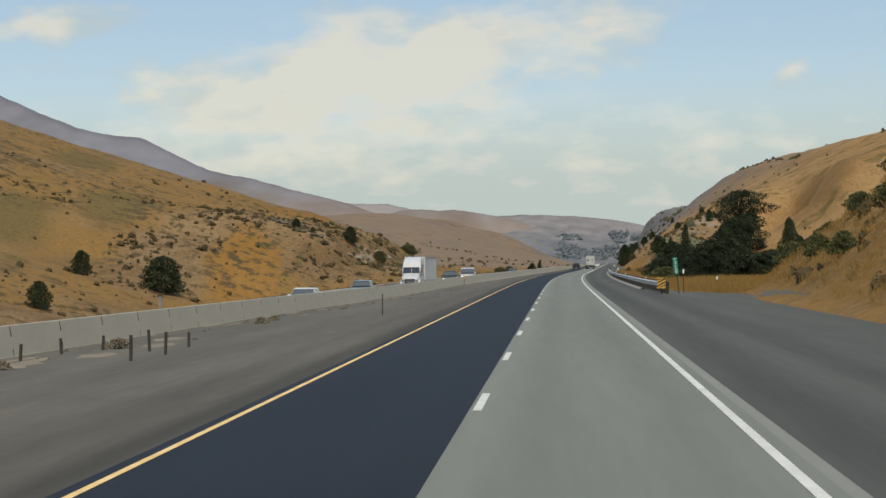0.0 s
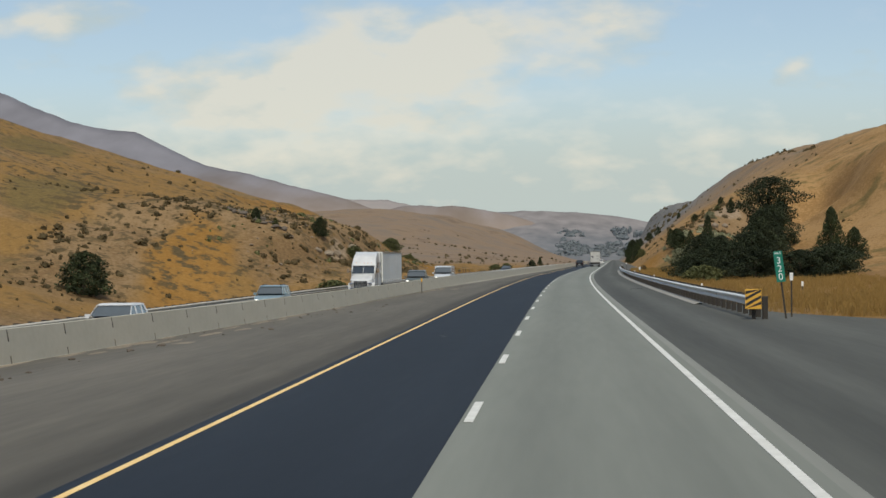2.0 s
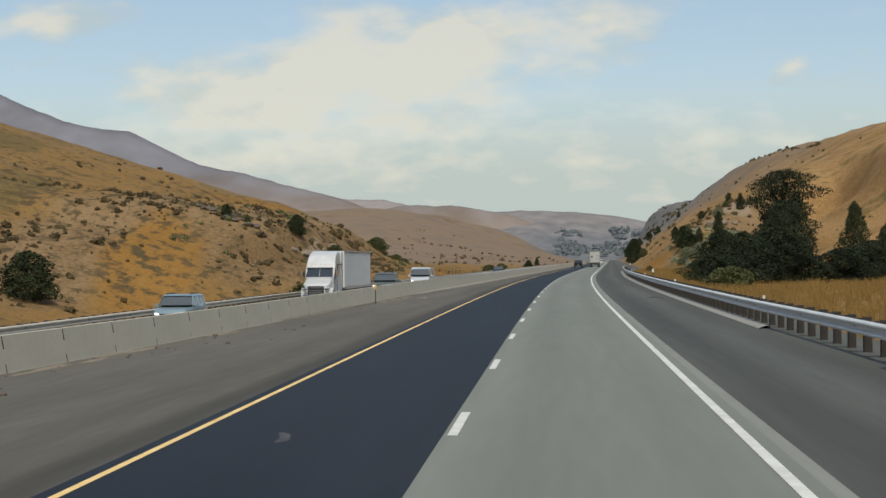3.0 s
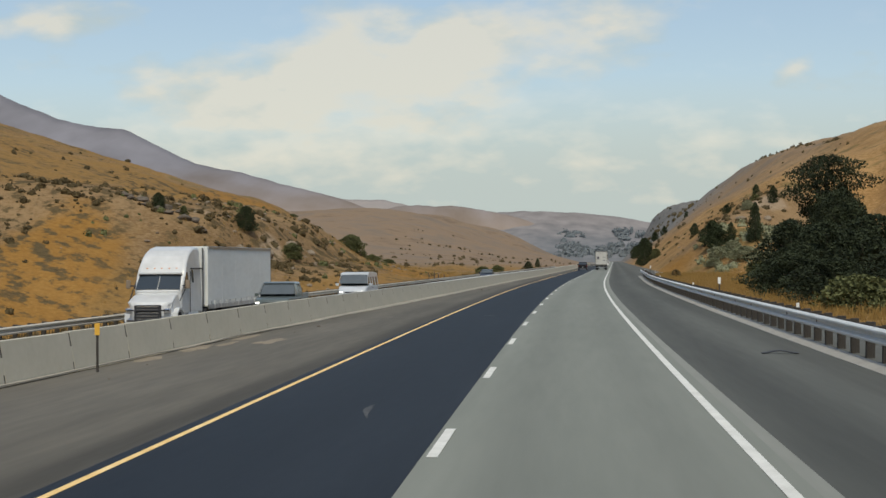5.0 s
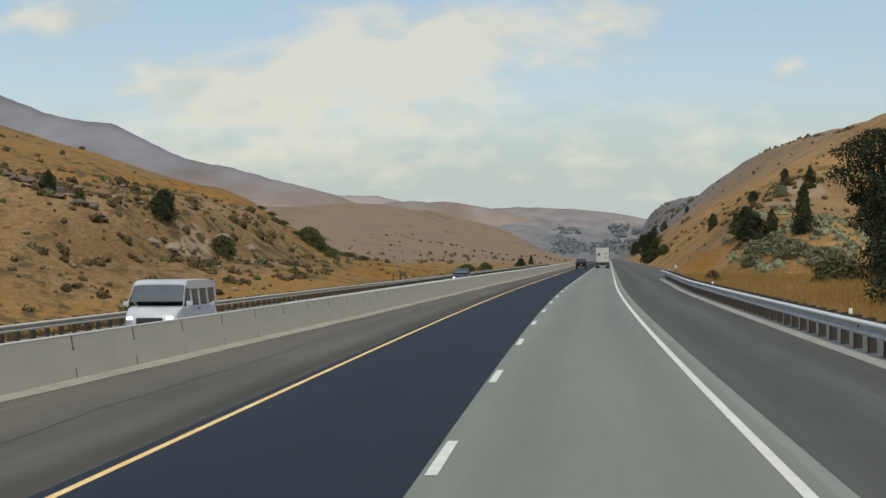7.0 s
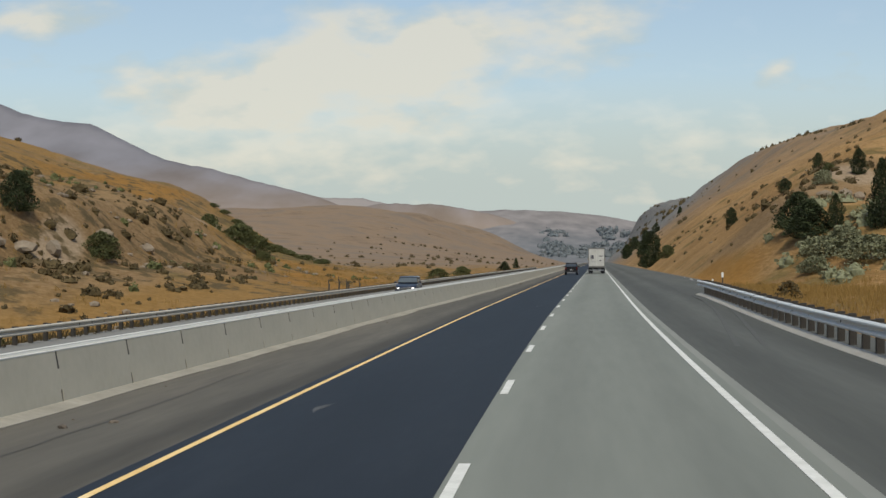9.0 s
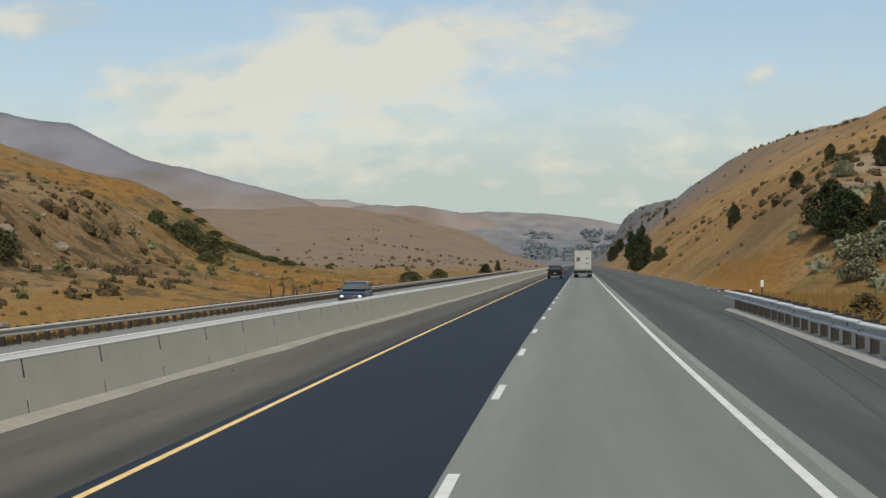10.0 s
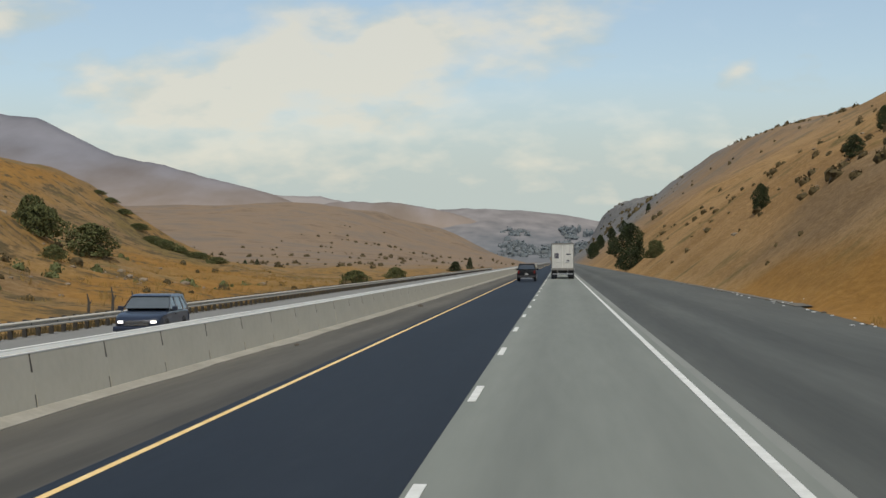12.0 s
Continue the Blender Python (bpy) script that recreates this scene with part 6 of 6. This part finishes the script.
while len(woods) < 330:
    y, x = rs.uniform(2500, 3250), rs.uniform(-230, 190)
    v = 1 - (3800 - y) / 1500
    if fbm(x * 0.012, y * 0.004, 4.0) + 0.25 * rs.random() < 0.12 + 0.5 * sstep(0.25, 0.62, v):
        continue
    z = -5 + 118 * v ** 1.25
    woods.append((x, y, z - 2, rs.uniform(6, 12), rs.uniform(9, 20)))
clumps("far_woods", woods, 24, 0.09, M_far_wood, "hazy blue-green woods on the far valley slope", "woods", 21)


# ---- rocks, sand and stones ----
def rock_bm(seed, squash=0.7, detail=2):
    bm = bmesh.new()
    bmesh.ops.create_icosphere(bm, subdivisions=detail, radius=0.5)
    for v in bm.verts:
        k = 1 + 0.35 * noise.noise(v.co * 2.2 + Vector((seed, 0, 0))) + 0.15 * noise.noise(v.co * 6 + Vector((0, seed, 0)))
        v.co = Vector((v.co.x * k, v.co.y * k, v.co.z * k * squash))
    return bm


ROCKS = []
for i in range(4):
    me = bpy.data.meshes.new("rock")
    rb = rock_bm(3.3 * i + 1, 0.65 + 0.08 * i)
    rb.to_mesh(me)
    rb.free()
    ROCKS.append(me)
for i, (o, y, w, h, dark) in enumerate(((-50.3, 374, 2.6, 2.0, 0), (-49.2, 379, 2.2, 2.4, 0), (-51.8, 371, 1.8, 1.4, 0), (-48.4, 392, 2.8, 2.2, 0), (-47.5, 405, 2.4, 1.8, 0), 
                                         (26, 402, 1.8, 1.3, 0), (29, 408, 2.2, 1.6, 0), (31.5, 414, 1.8, 1.4, 0))):
    r = new("rock", ROCKS[i % 4].copy())
    r.data.materials.append(M_rock_dark if dark else M_rock)
    r.matrix_basis = Matrix.Translation((rx(y) + o, y, ground_z(o, y) + 0.15 * h)) @ Matrix.Rotation(i * 1.9, 4, "Z") @ Matrix.Diagonal((w, w * 0.7, h, 1))
    tagged(r, "dark lichened rock ledge on the grassy slope" if dark else "pale weathered boulder on the slope", "rock", "rocks on the slopes")


# a broken dark ledge across the slope
for i in range(14):
    u = i / 13
    o, y = -69.5 + 13.5 * u + 0.35 * math.sin(5.3 * i), 369 - 3.5 * u + 1.1 * math.sin(2.9 * i)
    w, h = 1.5 + 0.8 * math.sin(1.7 * i) ** 2, 0.75 + 0.55 * math.sin(2.3 * i + 1) ** 2
    r = new("rock", ROCKS[i % 4].copy())
    r.data.materials.append(M_rock_dark)
    r.matrix_basis = Matrix.Translation((rx(y) + o, y, ground_z(o, y) + 0.12 * h)) @ Matrix.Rotation(i * 2.3, 4, "Z") @ Matrix.Diagonal((w, w * 0.8, h, 1))
    tagged(r, "dark lichened rock of a ledge on the grassy slope", "rock", "rocks on the slopes")


def stones(name, spots, material, label):
    verts, faces = [], []
    bm = rock_bm(9.1, 0.7, 1)
    bm.verts.ensure_lookup_table()
    pv = [v.co.copy() for v in bm.verts]
    pf = [[v.index for v in f.verts] for f in bm.faces]
    bm.free()
    for i, (x, y, z, h, w) in enumerate(spots):
        m = Matrix.Translation((x, y, z + h * 0.15)) @ Matrix.Rotation(i * 1.7, 4, "Z") @ Matrix.Diagonal((w, w * 0.75, h, 1))
        k = len(verts)
        verts += [tuple(m @ p) for p in pv]
        faces += [tuple(k + j for j in f) for f in pf]
    me = bpy.data.meshes.new(name)
    me.from_pydata(verts, [], faces)
    me.materials.append(material)
    return tagged(new(name, me), label, "stones", kind="stuff")


stones("stones", spread(150, (-70, -34), (335, 520), (0.2, 0.9), (0.3, 1.3), lambda o, y: patchy(o, y, 0.06, 0.05, 1.0)), M_rock, "pale stones strewn over the cut slope")
stones("stones", spread(26, (14, 45), (360, 520), (0.15, 0.6), (0.25, 0.9), lambda o, y: patchy(o, y, 0.06, 0.05, 7.0)), M_rock, "pale stones strewn over the hillside")
edge_stones = []
for i in range(170):
    y = rs.uniform(30, 135) if i < 90 else rs.uniform(20, 480)
    o = barrier_off(y) + abs(rs.gauss(0.3, 0.9)) + 0.15 if i < 120 else right_edge(y) + rs.uniform(-0.6, 0.6)
    if o > 0 and 112 < y < 325:
        continue
    k = rs.random() ** 3
    edge_stones.append((rx(y) + o, y, (shoulder_z(o, y) if o < 0 else max(right_z(o, y), ground_z(o, y))), 0.04 + 0.12 * k, 0.05 + 0.22 * k))
stones("gravel", edge_stones, M_rock_dark, "loose stones along the pavement edges")


def sand_patches(name, spots, label):
    """Thin irregular drifts lying on the shoulder."""
    verts, faces = [], []
    for i, (o, y, lx, ly) in enumerate(spots):
        k = len(verts)
        n = 14
        verts.append((rx(y) + o, y, shoulder_z(o, y) + 0.03))
        for j in range(n):
            a = j * math.tau / n
            r = 0.75 + 0.45 * noise.noise(Vector((i * 3.1, math.cos(a) * 1.6, math.sin(a) * 1.6)))
            oo, yy = o + math.cos(a) * lx * r, y + math.sin(a) * ly * r
            oo = max(oo, barrier_off(yy) + 0.02)
            verts.append((rx(yy) + oo, yy, shoulder_z(oo, yy) + 0.004))
        faces += [(k, k + 1 + j, k + 1 + (j + 1) % n) for j in range(n)]
    me = bpy.data.meshes.new(name)
    me.from_pydata(verts, [], faces)
    me.materials.append(M_sand)
    return tagged(new(name, me), label, "sand", kind="stuff")


drifts = []
for i in range(46):
    y = rs.uniform(32, 130) if i < 38 else rs.uniform(165, 176)
    drifts.append((barrier_off(y) + abs(rs.gauss(0.1, 0.7)), y, rs.uniform(0.12, 0.4), rs.uniform(0.5, 2.2)))
drifts += [(-11.6, 37, 0.9, 2.2), (-10.6, 41, 0.7, 1.6), (-10.2, 46, 0.5, 2.0), (-10.9, 50, 0.6, 1.8), (-8.2, 169.5, 0.45, 1.6)]
sand_patches("sand_drift", drifts, "tan sand drifted against the concrete barrier")

# grey gravel verge at the foot of the cutting
def verge_z(o, y):
    return max(ground_z(o, y), right_z(o, y)) + 0.02


ribbon("gravel_verge", lambda y: right_edge(y) - 0.25 + 0.2 * fbm(y * 0.2, 2.0, 3.0), lambda y: lerp(y, RIGHT_TOE) + 0.05 + 0.12 * fbm(y * 0.13, 7.0, 1.0), axis([(372, 520, 1.2), (520, 700, 5)]), M_gravel, verge_z, 5, "grey gravel verge at the foot of the cutting", 0.06, "verge")
ribbon("gravel_verge", lambda y: right_edge(y) - 0.3 + 0.25 * fbm(y * 0.2, 3.0, 3.0), lambda y: lerp(y, RIGHT_TOE) + 0.05 + 0.12 * fbm(y * 0.15, 9.0, 1.0), axis([(20, 106, 1.2)]), M_gravel, verge_z, 5, "grey gravel verge below the grassy bank", 0.06, "verge")
litter = []
for i in range(34):
    y = rs.uniform(345, 420)
    o = right_edge(y) + rs.gauss(-0.2, 0.4)
    litter.append((rx(y) + o, y, verge_z(o, y) - 0.01, rs.uniform(0.03, 0.07), rs.uniform(0.06, 0.2)))
stones("litter", litter, M_white, "scattered white scraps along the gravel verge")

# burnt stumps by the far guardrail
for o, y, h in ((-26.2, 398, 1.5), (-25.6, 401, 1.9), (-25.4, 405, 1.6), (-25.8, 409, 1.2), (-25.3, 414, 1.3)):
    bm = bmesh.new()
    add_cyl(bm, (0, 0, -0.3), (0.06, 0.03, h * 0.7), 0.11, 0.08, 8)
    add_cyl(bm, (0.05, 0.03, h * 0.65), (-0.05, 0.0, h), 0.075, 0.03, 7)
    add_cyl(bm, (0.04, 0, h * 0.5), (0.22, 0.1, h * 0.75), 0.035, 0.015, 6)
    st = tagged(part("dead_stump", bm, M_joint), "dark dead stump standing in dry grass", "stump", "dead stumps by the guardrail")
    st.matrix_basis = Matrix.Translation((rx(y) + o, y, ground_z(o, y)))

# curved tyre marks on the paved shoulder
M_skid = mat("rubber_marks", [(0.3, (0.060, 0.061, 0.056)), (0.7, (0.074, 0.075, 0.068))], 1.0, 0.8, bump=0.05)
for i, c in enumerate((5.6, 6.3)):
    ribbon("tyre_mark", lambda y, c=c: c + 1.6 * math.sin((y - 275) / 26) - 0.07, lambda y, c=c: c + 1.6 * math.sin((y - 275) / 26) + 0.07, axis([(270, 322, 2.5)]), M_skid, lambda o, y: right_z(o, y) + 0.006, 2, "faint dark curved tyre mark on the shoulder", 0.004, "road marking")


# dark tufts added to imitate the shaded strip under the far guardrail
weeds = spread(2600, (RAIL_L - 1.6, RAIL_L - 0.35), (60, 560), (0.25, 0.6), (0.4, 0.9), lambda o, y: 0.95)
scatter("dead_weeds", weeds, 8, 0.05, M_dry_brush, "dark tufts for the shaded gap under the far guardrail", "weeds", 12)


# ---- cracks in the shoulders ----
def crack(name, o0, y0, y1, width, seed, z_fn, label):
    """A thin wandering crack, drawn as a flat dark strip."""
    verts, faces = [], []
    y = y0
    while y < y1:
        o = o0 + 0.35 * fbm(y * 0.06, seed, 0.5) + 0.06 * fbm(y * 0.5, seed, 3.5)
        w = width * (0.5 + 0.8 * abs(fbm(y * 0.3, seed, 6.1)) + 0.2)
        verts += [(rx(y) + o - w, y, z_fn(o, y) + 0.004), (rx(y) + o + w, y, z_fn(o, y) + 0.004)]
        y += 0.6
    faces = [(2 * i, 2 * i + 1, 2 * i + 3, 2 * i + 2) for i in range(len(verts) // 2 - 1)]
    me = bpy.data.meshes.new(name)
    me.from_pydata(verts, [], faces)
    me.materials.append(M_crack)
    return tagged(new(name, me), label, "crack", kind="structure")


M_crack = plain("dark_crack", (0.045, 0.042, 0.037), 0.8)
for o0, y0, y1, w in ((-5.4, 176, 262, 0.013), (-5.1, 352, 400, 0.010)):
    crack("crack", o0, y0, y1, w, o0, shoulder_z, "long dark crack in the left shoulder")


# faint pale scuffs on the dark lane
M_scuff = mat("pale_scuff", [(0.35, (0.035, 0.038, 0.042)), (0.65, (0.085, 0.088, 0.09))], 6.0, 0.8, bump=0.1, stretch=(1, 0.2, 1))
for i, (o, y, w, ln) in enumerate(((-1.0, 60.5, 0.05, 1.8), (-2.1, 96.0, 0.10, 1.2), (-1.55, 191.5, 0.22, 0.7), (-1.2, 150.0, 0.05, 2.2), (-2.4, 252.0, 0.06, 1.6), (-0.8, 305.0, 0.05, 2.0))):
    verts, n_ = [], 9
    for j in range(n_):
        v = j / (n_ - 1)
        c = o + 0.15 * math.sin(2.2 * v + i)
        half = w * (0.25 + math.sin(math.pi * v)) * (0.8 + 0.3 * math.sin(7 * v + i))
        yy = y + ln * v
        verts += [(rx(yy) + c - half, yy, 0.004), (rx(yy) + c + half, yy, 0.004)]
    me = bpy.data.meshes.new("road_scuff")
    me.from_pydata(verts, [], [(2 * j, 2 * j + 1, 2 * j + 3, 2 * j + 2) for j in range(n_ - 1)])
    me.materials.append(M_scuff)
    tagged(new("road_scuff", me), "faint pale scuff on the dark asphalt lane", "road mark", kind="structure")
